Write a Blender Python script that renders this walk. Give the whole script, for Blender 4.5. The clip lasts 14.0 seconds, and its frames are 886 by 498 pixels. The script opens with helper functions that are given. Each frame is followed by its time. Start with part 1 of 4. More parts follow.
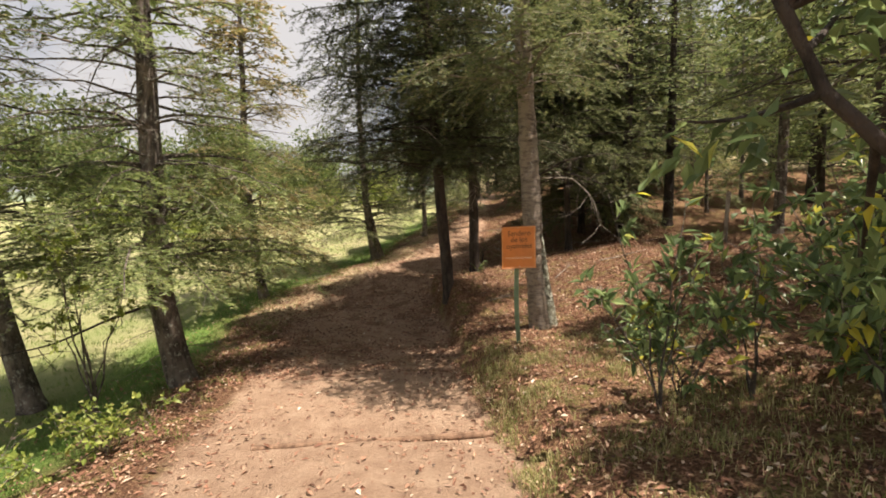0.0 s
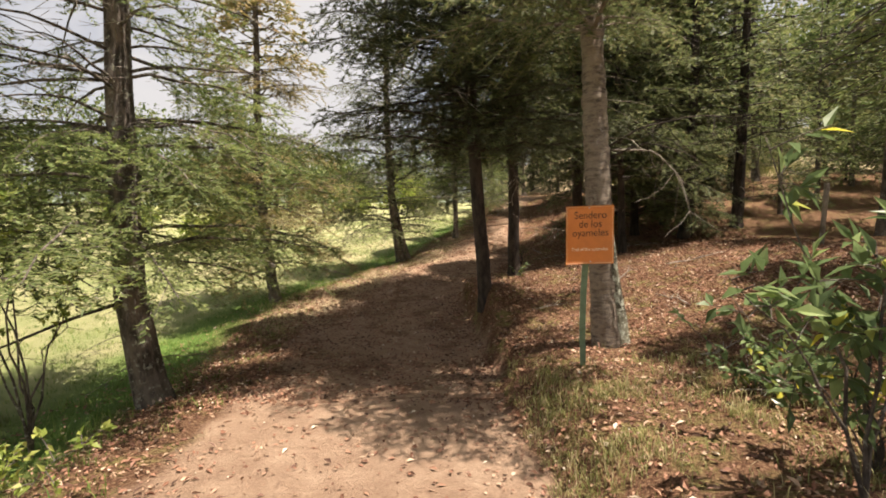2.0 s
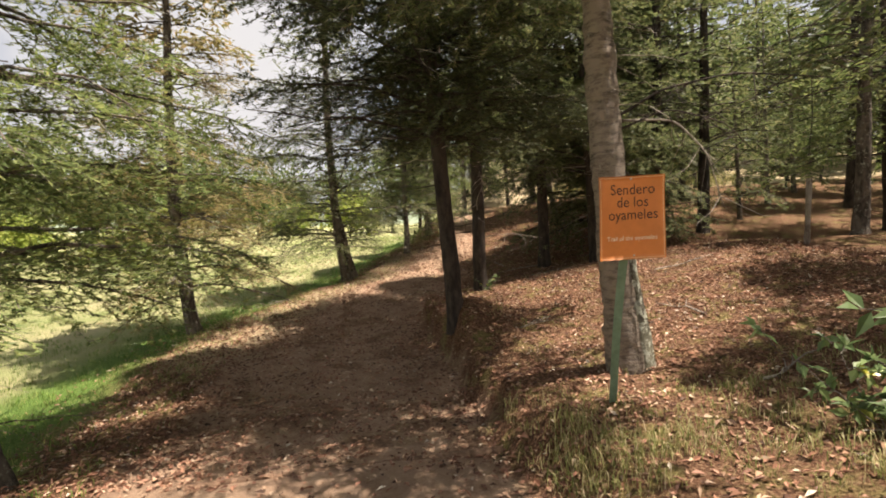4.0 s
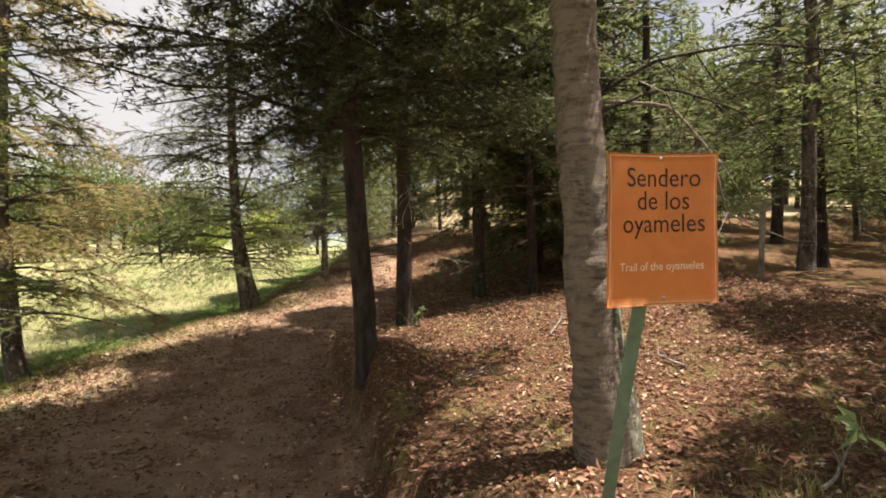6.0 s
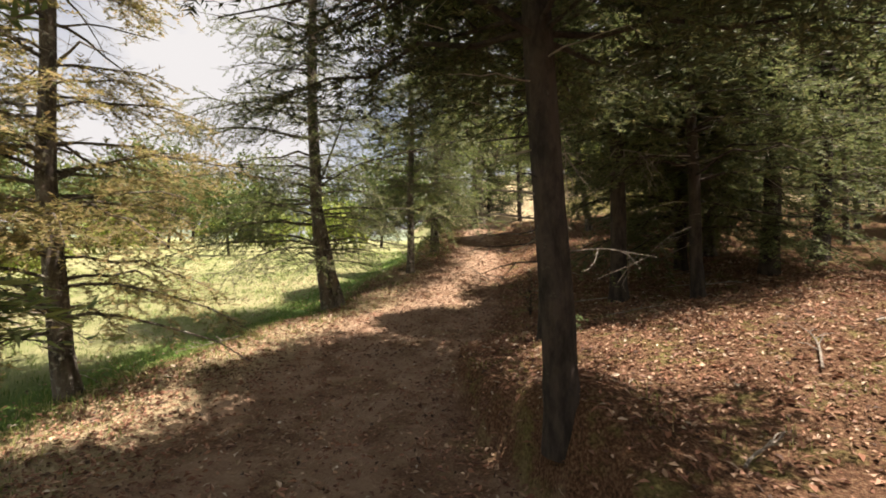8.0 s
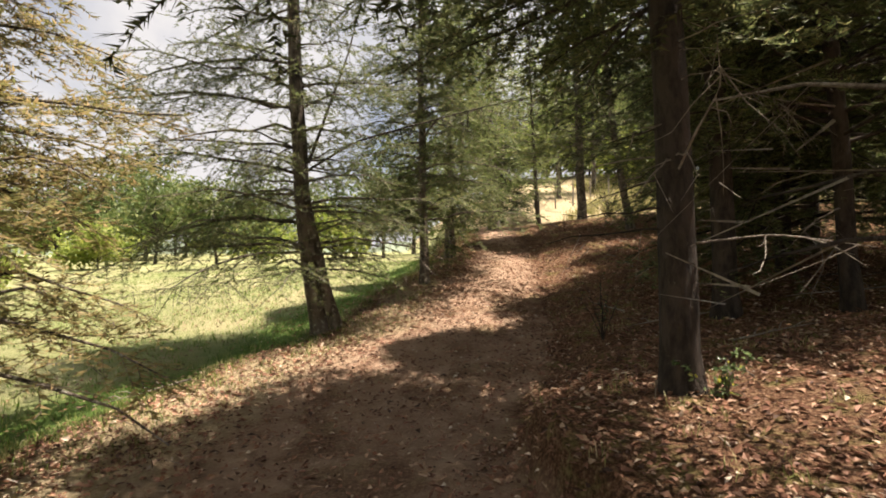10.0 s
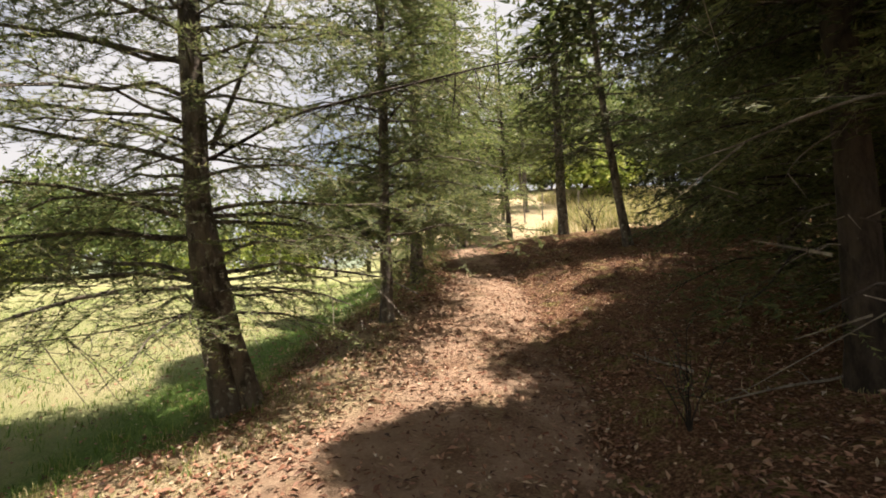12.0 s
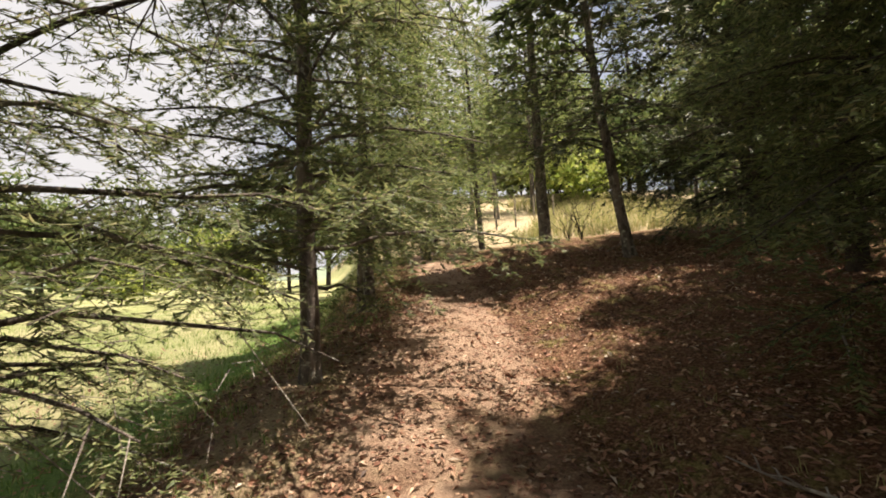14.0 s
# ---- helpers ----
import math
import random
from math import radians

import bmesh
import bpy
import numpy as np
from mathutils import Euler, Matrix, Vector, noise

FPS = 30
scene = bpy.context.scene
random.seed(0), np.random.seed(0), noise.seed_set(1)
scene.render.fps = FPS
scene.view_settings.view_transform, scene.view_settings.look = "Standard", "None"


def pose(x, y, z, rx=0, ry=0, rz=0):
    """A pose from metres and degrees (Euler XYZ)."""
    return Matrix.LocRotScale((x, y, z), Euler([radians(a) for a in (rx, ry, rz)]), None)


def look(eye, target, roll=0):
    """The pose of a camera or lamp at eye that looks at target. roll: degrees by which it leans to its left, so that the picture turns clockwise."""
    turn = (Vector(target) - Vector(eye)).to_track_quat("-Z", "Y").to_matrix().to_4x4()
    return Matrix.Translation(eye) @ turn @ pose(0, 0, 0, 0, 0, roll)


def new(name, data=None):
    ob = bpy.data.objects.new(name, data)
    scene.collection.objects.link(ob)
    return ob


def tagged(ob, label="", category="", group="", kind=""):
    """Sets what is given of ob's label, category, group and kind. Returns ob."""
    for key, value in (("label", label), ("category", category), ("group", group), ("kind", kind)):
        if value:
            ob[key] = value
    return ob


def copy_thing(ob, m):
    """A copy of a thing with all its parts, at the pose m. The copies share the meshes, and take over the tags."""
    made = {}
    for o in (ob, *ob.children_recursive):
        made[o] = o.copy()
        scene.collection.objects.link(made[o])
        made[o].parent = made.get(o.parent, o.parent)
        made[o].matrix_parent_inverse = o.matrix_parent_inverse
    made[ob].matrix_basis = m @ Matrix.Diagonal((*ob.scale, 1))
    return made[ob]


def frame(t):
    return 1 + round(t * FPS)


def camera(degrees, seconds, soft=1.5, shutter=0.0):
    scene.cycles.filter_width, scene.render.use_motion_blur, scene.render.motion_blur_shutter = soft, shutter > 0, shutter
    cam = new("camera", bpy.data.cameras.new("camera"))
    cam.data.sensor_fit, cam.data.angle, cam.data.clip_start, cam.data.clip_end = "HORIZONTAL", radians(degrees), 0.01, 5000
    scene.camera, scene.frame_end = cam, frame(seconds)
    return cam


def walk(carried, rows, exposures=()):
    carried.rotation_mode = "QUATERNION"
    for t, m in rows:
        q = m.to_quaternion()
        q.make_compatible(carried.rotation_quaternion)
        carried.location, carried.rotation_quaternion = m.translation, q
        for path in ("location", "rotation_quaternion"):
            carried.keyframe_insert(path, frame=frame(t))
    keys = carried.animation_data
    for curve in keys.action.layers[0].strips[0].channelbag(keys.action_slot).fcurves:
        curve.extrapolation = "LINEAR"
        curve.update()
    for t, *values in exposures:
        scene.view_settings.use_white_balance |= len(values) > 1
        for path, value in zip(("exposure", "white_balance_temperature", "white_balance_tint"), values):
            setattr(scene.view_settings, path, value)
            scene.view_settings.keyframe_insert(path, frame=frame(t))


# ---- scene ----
cam = camera(85.2, 14.0, soft=1.8)
PATH = [
    (0, (0.015, 0.167, 1.382), (0.004, 2.159, 1.202), -2.0),
    (0.5, (0.03, 0.508, 1.283), (-0.002, 2.5, 1.112), -1.6),
    (1, (-0.035, 0.82, 1.176), (-0.118, 2.812, 1.015), -1.6),
    (1.5, (-0.063, 1.228, 1.104), (-0.184, 3.219, 0.953), -1.7),
    (2, (-0.102, 1.565, 1.072), (-0.232, 3.556, 0.933), -1.4),
    (2.5, (-0.241, 1.83, 0.952), (-0.381, 3.821, 0.828), -1.4),
    (3, (-0.375, 2.09, 0.951), (-0.493, 4.083, 0.836), -1.6),
    (3.5, (-0.371, 2.491, 0.917), (-0.394, 4.489, 0.831), -2.1),
    (4, (-0.399, 2.851, 0.838), (-0.289, 4.848, 0.78), -2.7),
    (4.2, (-0.404, 3.02, 0.792), (-0.245, 5.013, 0.75), -3.0),
    (6.3, (-0.119, 4.436, 0.807), (0.28, 6.395, 0.849), -0.8),
    (6.5, (-0.213, 4.628, 0.78), (0.156, 6.593, 0.822), -0.6),
    (7, (-0.409, 5.153, 0.804), (-0.126, 7.133, 0.827), -0.4),
    (7.5, (-0.724, 5.583, 0.809), (-0.508, 7.572, 0.813), -0.3),
    (7.7, (-0.836, 5.773, 0.797), (-0.642, 7.763, 0.808), -0.2),
    (9.8, (-1.01, 7.89, 0.681), (-0.859, 9.883, 0.733), -1.4),
    (10, (-1.06, 8.087, 0.691), (-0.879, 10.078, 0.756), -1.7),
    (10.5, (-1.122, 8.547, 0.731), (-0.911, 10.535, 0.807), -1.9),
    (11, (-1.1, 9.079, 0.775), (-0.811, 11.055, 0.874), -2.2),
    (11.5, (-1.105, 9.603, 0.827), (-0.764, 11.571, 0.941), -2.3),
    (12, (-1.043, 10.119, 0.885), (-0.676, 12.081, 1.007), -2.3),
    (12.5, (-0.919, 10.633, 0.95), (-0.501, 12.585, 1.078), -2.4),
    (13, (-0.841, 11.129, 0.996), (-0.388, 13.072, 1.131), -2.6),
    (13.5, (-0.68, 11.635, 1.019), (-0.202, 13.572, 1.166), -2.9),
    (14, (-0.561, 12.02, 1.092), (-0.059, 13.95, 1.243), -3.4),
]
walk(cam, [(t, look(eye, target, roll)) for t, eye, target, roll in PATH], exposures=[(0, 1.16, 7100, 16), (4, 1.34, 7100, 16), (14, 1.38, 7100, 16)])

# ---- world, sun, sky ----
SUN_AZ, SUN_EL = 100.0, 73.0
world = bpy.data.worlds.new("world")
scene.world = world
world.use_nodes = True
wn, wl = world.node_tree.nodes, world.node_tree.links
bg = wn["Background"]
sky = wn.new("ShaderNodeTexSky")
sky.sky_type, sky.sun_disc = "NISHITA", False
sky.sun_elevation, sky.sun_rotation = radians(SUN_EL), radians(SUN_AZ)
sky.dust_density = 2.0
coord = wn.new("ShaderNodeTexCoord")
cloud = wn.new("ShaderNodeTexNoise")
cloud.inputs["Scale"].default_value, cloud.inputs["Detail"].default_value = 2.6, 7.0
ramp = wn.new("ShaderNodeValToRGB")
ramp.color_ramp.elements[0].position, ramp.color_ramp.elements[1].position = 0.28, 0.52
mixw = wn.new("ShaderNodeMixRGB")
mixw.inputs[2].default_value = (6.1, 6.4, 6.7, 1)
wl.new(coord.outputs["Generated"], cloud.inputs["Vector"])
wl.new(cloud.outputs["Fac"], ramp.inputs["Fac"])
wl.new(ramp.outputs["Color"], mixw.inputs[0])
wl.new(sky.outputs["Color"], mixw.inputs[1])
wl.new(mixw.outputs["Color"], bg.inputs["Color"])
bg.inputs["Strength"].default_value = 0.053

sun_data = bpy.data.lights.new("sun", "SUN")
sun_data.energy, sun_data.angle, sun_data.color = 5.0, radians(0.6), (1.0, 0.93, 0.82)
sun = new("sun", sun_data)
sun_way = Vector((math.sin(radians(SUN_AZ)) * math.cos(radians(SUN_EL)), math.cos(radians(SUN_AZ)) * math.cos(radians(SUN_EL)), math.sin(radians(SUN_EL))))
sun.matrix_world = look(sun_way * 60, (0, 0, 0))

# ---- materials ----
rng = np.random.default_rng(7)


def material(name):
    m = bpy.data.materials.new(name)
    m.use_nodes = True
    return m, m.node_tree.nodes, m.node_tree.links, m.node_tree.nodes["Principled BSDF"]


def noise_node(nt, links, scale, detail=6.0, rough=0.6, vector=None, stretch=None):
    n = nt.new("ShaderNodeTexNoise")
    n.inputs["Scale"].default_value, n.inputs["Detail"].default_value, n.inputs["Roughness"].default_value = scale, detail, rough
    if vector is None:
        tc = nt.new("ShaderNodeTexCoord")
        vector = tc.outputs["Object"]
    if stretch:
        mp = nt.new("ShaderNodeMapping")
        mp.inputs["Scale"].default_value = stretch
        links.new(vector, mp.inputs["Vector"])
        vector = mp.outputs["Vector"]
    links.new(vector, n.inputs["Vector"])
    return n


def ramp_node(nt, links, fac, stops):
    r = nt.new("ShaderNodeValToRGB")
    e = r.color_ramp.elements
    while len(e) < len(stops):
        e.new(0.5)
    for k, (pos, col) in zip(e, stops):
        k.position, k.color = pos, (*col, 1)
    links.new(fac, r.inputs["Fac"])
    return r


def mix_node(nt, links, fac, a, b):
    m = nt.new("ShaderNodeMixRGB")
    for i, v in enumerate((fac, a, b)):
        if isinstance(v, (int, float)):
            m.inputs[i].default_value = v
        elif isinstance(v, tuple):
            m.inputs[i].default_value = (*v, 1)
        else:
            links.new(v, m.inputs[i])
    return m.outputs["Color"]


def bump_node(nt, links, height, strength, distance, shader):
    b = nt.new("ShaderNodeBump")
    b.inputs["Strength"].default_value, b.inputs["Distance"].default_value = strength, distance
    links.new(height, b.inputs["Height"])
    links.new(b.outputs["Normal"], shader.inputs["Normal"])


def leaf_material(name, stops, translucency=0.35, roughness=0.55):
    m, nt, links, sh = material(name)
    geo = nt.new("ShaderNodeNewGeometry")
    r = ramp_node(nt, links, geo.outputs["Random Per Island"], stops)
    patch = noise_node(nt, links, 1.7, 3)
    hsv = nt.new("ShaderNodeHueSaturation")
    links.new(r.outputs["Color"], hsv.inputs["Color"])
    mr = nt.new("ShaderNodeMapRange")
    mr.inputs["From Min"].default_value, mr.inputs["From Max"].default_value = 0.3, 0.7
    mr.inputs["To Min"].default_value, mr.inputs["To Max"].default_value = 0.7, 1.3
    links.new(patch.outputs["Fac"], mr.inputs["Value"])
    links.new(mr.outputs["Result"], hsv.inputs["Value"])
    links.new(hsv.outputs["Color"], sh.inputs["Base Color"])
    sh.inputs["Roughness"].default_value = roughness
    sh.inputs["Specular IOR Level"].default_value = 0.3
    tr = nt.new("ShaderNodeBsdfTranslucent")
    links.new(hsv.outputs["Color"], tr.inputs["Color"])
    mx = nt.new("ShaderNodeMixShader")
    mx.inputs[0].default_value = translucency
    links.new(sh.outputs[0], mx.inputs[1])
    links.new(tr.outputs[0], mx.inputs[2])
    links.new(mx.outputs[0], nt["Material Output"].inputs["Surface"])
    return m


def bark_material(name, dark, mid, lichen, lichen_at, bands=0.0):
    m, nt, links, sh = material(name)
    coarse = noise_node(nt, links, 9.0, 8, 0.7, stretch=(1, 1, 0.35))
    fine = noise_node(nt, links, 60.0, 5, 0.7, stretch=(1, 1, 0.4))
    base = ramp_node(nt, links, coarse.outputs["Fac"], [(0.40, dark), (0.58, mid)])
    spots = noise_node(nt, links, 14.0, 6, 0.75)
    spot = ramp_node(nt, links, spots.outputs["Fac"], [(lichen_at, (0, 0, 0)), (lichen_at + 0.08, (1, 1, 1))])
    col = mix_node(nt, links, spot.outputs["Color"], base.outputs["Color"], lichen)
    height = coarse.outputs["Fac"]
    if bands:
        ring = noise_node(nt, links, 9.0, 8, 0.75, stretch=(0.8, 0.8, 2.7))
        rings = ramp_node(nt, links, ring.outputs["Fac"], [(0.37, (0, 0, 0)), (0.55, (1, 1, 1))])
        lighter = mix_node(nt, links, bands, col, (0.34, 0.28, 0.225))
        col = mix_node(nt, links, rings.outputs["Color"], col, lighter)
        height = ring.outputs["Fac"]
    links.new(col, sh.inputs["Base Color"])
    sh.inputs["Roughness"].default_value = 0.95
    add = nt.new("ShaderNodeMath")
    add.operation = "ADD"
    links.new(height, add.inputs[0])
    links.new(fine.outputs["Fac"], add.inputs[1])
    bump_node(nt, links, add.outputs[0], 1.0, 0.03, sh)
    return m


NEEDLE = leaf_material("fir_needles", [(0.0, (0.075, 0.105, 0.045)), (0.5, (0.145, 0.178, 0.072)), (0.85, (0.225, 0.25, 0.105)), (1.0, (0.315, 0.285, 0.15))], 0.45)
# needles of firs in deep shade: the shade is put into the colour
NEEDLE_SHADED = leaf_material("shade_dark_fir_needles", [(0.0, (0.035, 0.052, 0.025)), (0.6, (0.070, 0.090, 0.038)), (1.0, (0.14, 0.145, 0.065))], 0.20)
NEEDLE_DRY = leaf_material("drying_fir_needles", [(0.0, (0.150, 0.165, 0.060)), (0.5, (0.280, 0.245, 0.100)), (1.0, (0.43, 0.31, 0.165))], 0.52)
# fresh green needles, lightened so that sunlight is part of their colour
NEEDLE_SUNLIT = leaf_material("sunny_fir_needles", [(0.0, (0.10, 0.15, 0.05)), (0.5, (0.18, 0.235, 0.083)), (1.0, (0.31, 0.34, 0.13))], 0.45)
LEAF_LIGHT = leaf_material("light_shrub_leaves", [(0.0, (0.17, 0.24, 0.05)), (0.6, (0.28, 0.34, 0.08)), (1.0, (0.46, 0.48, 0.15))], 0.5, 0.45)
LEAF_LAUREL = leaf_material("leathery_shrub_leaves", [(0.0, (0.085, 0.13, 0.055)), (0.55, (0.15, 0.22, 0.095)), (0.9, (0.26, 0.34, 0.14)), (0.985, (0.60, 0.55, 0.07))], 0.45, 0.30)
LEAF_FAR = leaf_material("far_tree_leaves", [(0.0, (0.075, 0.119, 0.037)), (0.5, (0.125, 0.175, 0.062)), (1.0, (0.237, 0.263, 0.100))], 0.35)
LITTER = leaf_material("fallen_leaves", [(0.0, (0.06, 0.035, 0.024)), (0.3, (0.21, 0.10, 0.065)), (0.62, (0.33, 0.175, 0.115)), (0.88, (0.42, 0.28, 0.19)), (0.97, (0.54, 0.42, 0.31)), (1.0, (0.66, 0.58, 0.48))], 0.15, 0.6)
GRASS = leaf_material("meadow_grass", [(0.0, (0.06, 0.14, 0.02)), (0.5, (0.15, 0.24, 0.05)), (1.0, (0.31, 0.32, 0.12))], 0.4)
GRASS_DRY = leaf_material("dry_grass", [(0.0, (0.14, 0.18, 0.05)), (0.4, (0.27, 0.28, 0.10)), (0.75, (0.40, 0.36, 0.17)), (1.0, (0.55, 0.46, 0.29))], 0.35)
BARK = bark_material("fir_bark", (0.045, 0.036, 0.030), (0.19, 0.155, 0.13), (0.36, 0.36, 0.31), 0.55)
# bark for shaded trunks and silhouetted limbs, with the shade in its colour
BARK_SHADED = bark_material("shade_dark_fir_bark", (0.020, 0.015, 0.012), (0.075, 0.056, 0.046), (0.17, 0.16, 0.13), 0.64)
BARK_RING = bark_material("ringed_grey_bark", (0.035, 0.026, 0.021), (0.17, 0.135, 0.11), (0.36, 0.35, 0.30), 0.58, 0.9)
LICHEN = bark_material("lichen_crust", (0.06, 0.05, 0.035), (0.22, 0.21, 0.15), (0.50, 0.52, 0.43), 0.50)
DEADWOOD = bark_material("dead_grey_wood", (0.16, 0.13, 0.11), (0.38, 0.34, 0.29), (0.50, 0.48, 0.42), 0.58)
CUTWOOD = bark_material("weathered_cut_wood", (0.14, 0.08, 0.05), (0.32, 0.20, 0.13), (0.42, 0.31, 0.22), 0.66)


def ground_material():
    m, nt, links, sh = material("trail_ground")

    def mask(name):
        a = nt.new("ShaderNodeAttribute")
        a.attribute_name = name
        return a.outputs["Fac"]

    big = noise_node(nt, links, 0.55, 5)
    mid = noise_node(nt, links, 4.0, 8, 0.65)
    fine = noise_node(nt, links, 45.0, 6, 0.7)
    grain = noise_node(nt, links, 220.0, 3, 0.7)
    dirt_a = ramp_node(nt, links, mid.outputs["Fac"], [(0.3, (0.27, 0.165, 0.11)), (0.5, (0.41, 0.275, 0.19)), (0.72, (0.54, 0.39, 0.28))])
    dirt = mix_node(nt, links, 0.35, dirt_a.outputs["Color"], ramp_node(nt, links, fine.outputs["Fac"], [(0.3, (0.21, 0.125, 0.085)), (0.7, (0.56, 0.42, 0.31))]).outputs["Color"])
    duff_a = ramp_node(nt, links, fine.outputs["Fac"], [(0.32, (0.035, 0.021, 0.014)), (0.5, (0.165, 0.084, 0.05)), (0.68, (0.38, 0.255, 0.155))])
    moss = ramp_node(nt, links, mid.outputs["Fac"], [(0.50, (0, 0, 0)), (0.64, (1, 1, 1))])
    duff = mix_node(nt, links, moss.outputs["Color"], duff_a.outputs["Color"], ramp_node(nt, links, fine.outputs["Fac"], [(0.35, (0.09, 0.075, 0.028)), (0.65, (0.31, 0.26, 0.105))]).outputs["Color"])
    turf_a = ramp_node(nt, links, fine.outputs["Fac"], [(0.25, (0.14, 0.18, 0.06)), (0.5, (0.27, 0.29, 0.12)), (0.75, (0.42, 0.40, 0.21))])
    turf_b = ramp_node(nt, links, big.outputs["Fac"], [(0.38, (0.24, 0.29, 0.12)), (0.62, (0.46, 0.41, 0.25))])
    turf = mix_node(nt, links, 0.55, turf_a.outputs["Color"], turf_b.outputs["Color"])
    straw_a = ramp_node(nt, links, fine.outputs["Fac"], [(0.3, (0.32, 0.25, 0.14)), (0.7, (0.60, 0.50, 0.34))])

    def soft(value, lo, hi):
        s = nt.new("ShaderNodeMath")
        s.operation = "MULTIPLY_ADD"
        links.new(mid.outputs["Fac"], s.inputs[0])
        s.inputs[1].default_value = 0.5
        links.new(value, s.inputs[2])
        mr = nt.new("ShaderNodeMapRange")
        mr.inputs["From Min"].default_value, mr.inputs["From Max"].default_value = lo, hi
        links.new(s.outputs[0], mr.inputs["Value"])
        return mr.outputs["Result"]

    c = mix_node(nt, links, soft(mask("trail"), 0.5, 0.95), duff, dirt)
    c = mix_node(nt, links, soft(mask("turf"), 0.5, 0.95), c, turf)
    # green grass strip beside the firs, with their shade put into its dark colour
    lush_shade = ramp_node(nt, links, fine.outputs["Fac"], [(0.3, (0.05, 0.115, 0.022)), (0.7, (0.18, 0.28, 0.065))])
    c = mix_node(nt, links, soft(mask("lush_shade"), 0.5, 1.05), c, lush_shade.outputs["Color"])
    c = mix_node(nt, links, soft(mask("straw"), 0.5, 0.95), c, straw_a.outputs["Color"])
    links.new(c, sh.inputs["Base Color"])
    sh.inputs["Roughness"].default_value = 0.95
    sh.inputs["Specular IOR Level"].default_value = 0.15
    lumps = noise_node(nt, links, 17.0, 4, 0.6)
    more = nt.new("ShaderNodeMath")
    more.operation = "MULTIPLY_ADD"
    links.new(lumps.outputs["Fac"], more.inputs[0])
    more.inputs[1].default_value = 1.6
    links.new(fine.outputs["Fac"], more.inputs[2])
    add = nt.new("ShaderNodeMath")
    add.operation = "ADD"
    links.new(more.outputs[0], add.inputs[0])
    links.new(grain.outputs["Fac"], add.inputs[1])
    bump_node(nt, links, add.outputs[0], 0.9, 0.03, sh)
    return m


GROUND = ground_material()


def plain_material(name, color, roughness, grain_scale=30.0, spread=0.12):
    m, nt, links, sh = material(name)
    n = noise_node(nt, links, grain_scale, 6, 0.65)
    lo, hi = tuple(c * (1 - spread) for c in color), tuple(min(1, c * (1 + spread)) for c in color)
    r = ramp_node(nt, links, n.outputs["Fac"], [(0.3, lo), (0.7, hi)])
    links.new(r.outputs["Color"], sh.inputs["Base Color"])
    sh.inputs["Roughness"].default_value = roughness
    bump_node(nt, links, n.outputs["Fac"], 0.15, 0.004, sh)
    return m


SIGN_ORANGE = plain_material("orange_sign_paint", (0.62, 0.21, 0.055), 0.5, 9.0, 0.10)
SIGN_LINE = plain_material("cream_sign_line", (0.78, 0.52, 0.30), 0.55)
SIGN_INK = plain_material("dark_sign_ink", (0.035, 0.022, 0.018), 0.6)
SIGN_PALE = plain_material("cream_sign_ink", (0.82, 0.72, 0.55), 0.6)
POST_GREEN = plain_material("green_post_paint", (0.16, 0.27, 0.20), 0.5, 18.0, 0.25)
SCREW = plain_material("steel_screw", (0.5, 0.5, 0.48), 0.4)
SCREW.node_tree.nodes["Principled BSDF"].inputs["Metallic"].default_value = 0.9
HILL = plain_material("distant_hills", (0.15, 0.19, 0.13), 1.0, 0.02, 0.35)


# ---- mesh helpers ----
class Geo:
    """Collects vertices and faces of equal size, to become one mesh."""

    def __init__(self):
        self.v, self.f, self.n = [], [], 0

    def add(self, verts, faces):
        self.v.append(np.asarray(verts, float).reshape(-1, 3))
        self.f.append(np.asarray(faces, int) + self.n)
        self.n += len(self.v[-1])
        return self

    def mesh(self, name, mat, smooth=True):
        me = bpy.data.meshes.new(name)
        v = np.concatenate(self.v)
        loops = np.concatenate([f.ravel() for f in self.f])
        totals = np.concatenate([np.full(len(f), f.shape[1]) for f in self.f])
        starts = np.concatenate([[0], np.cumsum(totals)[:-1]])
        me.vertices.add(len(v)), me.loops.add(len(loops)), me.polygons.add(len(totals))
        me.vertices.foreach_set("co", v.ravel())
        me.loops.foreach_set("vertex_index", loops.astype(np.int32))
        me.polygons.foreach_set("loop_start", starts.astype(np.int32))
        me.polygons.foreach_set("use_smooth", np.full(len(totals), smooth))
        me.update(calc_edges=True)
        me.materials.append(mat)
        return me

    def part(self, name, mat, parent=None, label="", smooth=True):
        ob = new(name, self.mesh(name, mat, smooth))
        ob.parent = parent
        return tagged(ob, label)


def unit(a):
    return a / np.maximum(np.linalg.norm(a, axis=-1, keepdims=True), 1e-9)


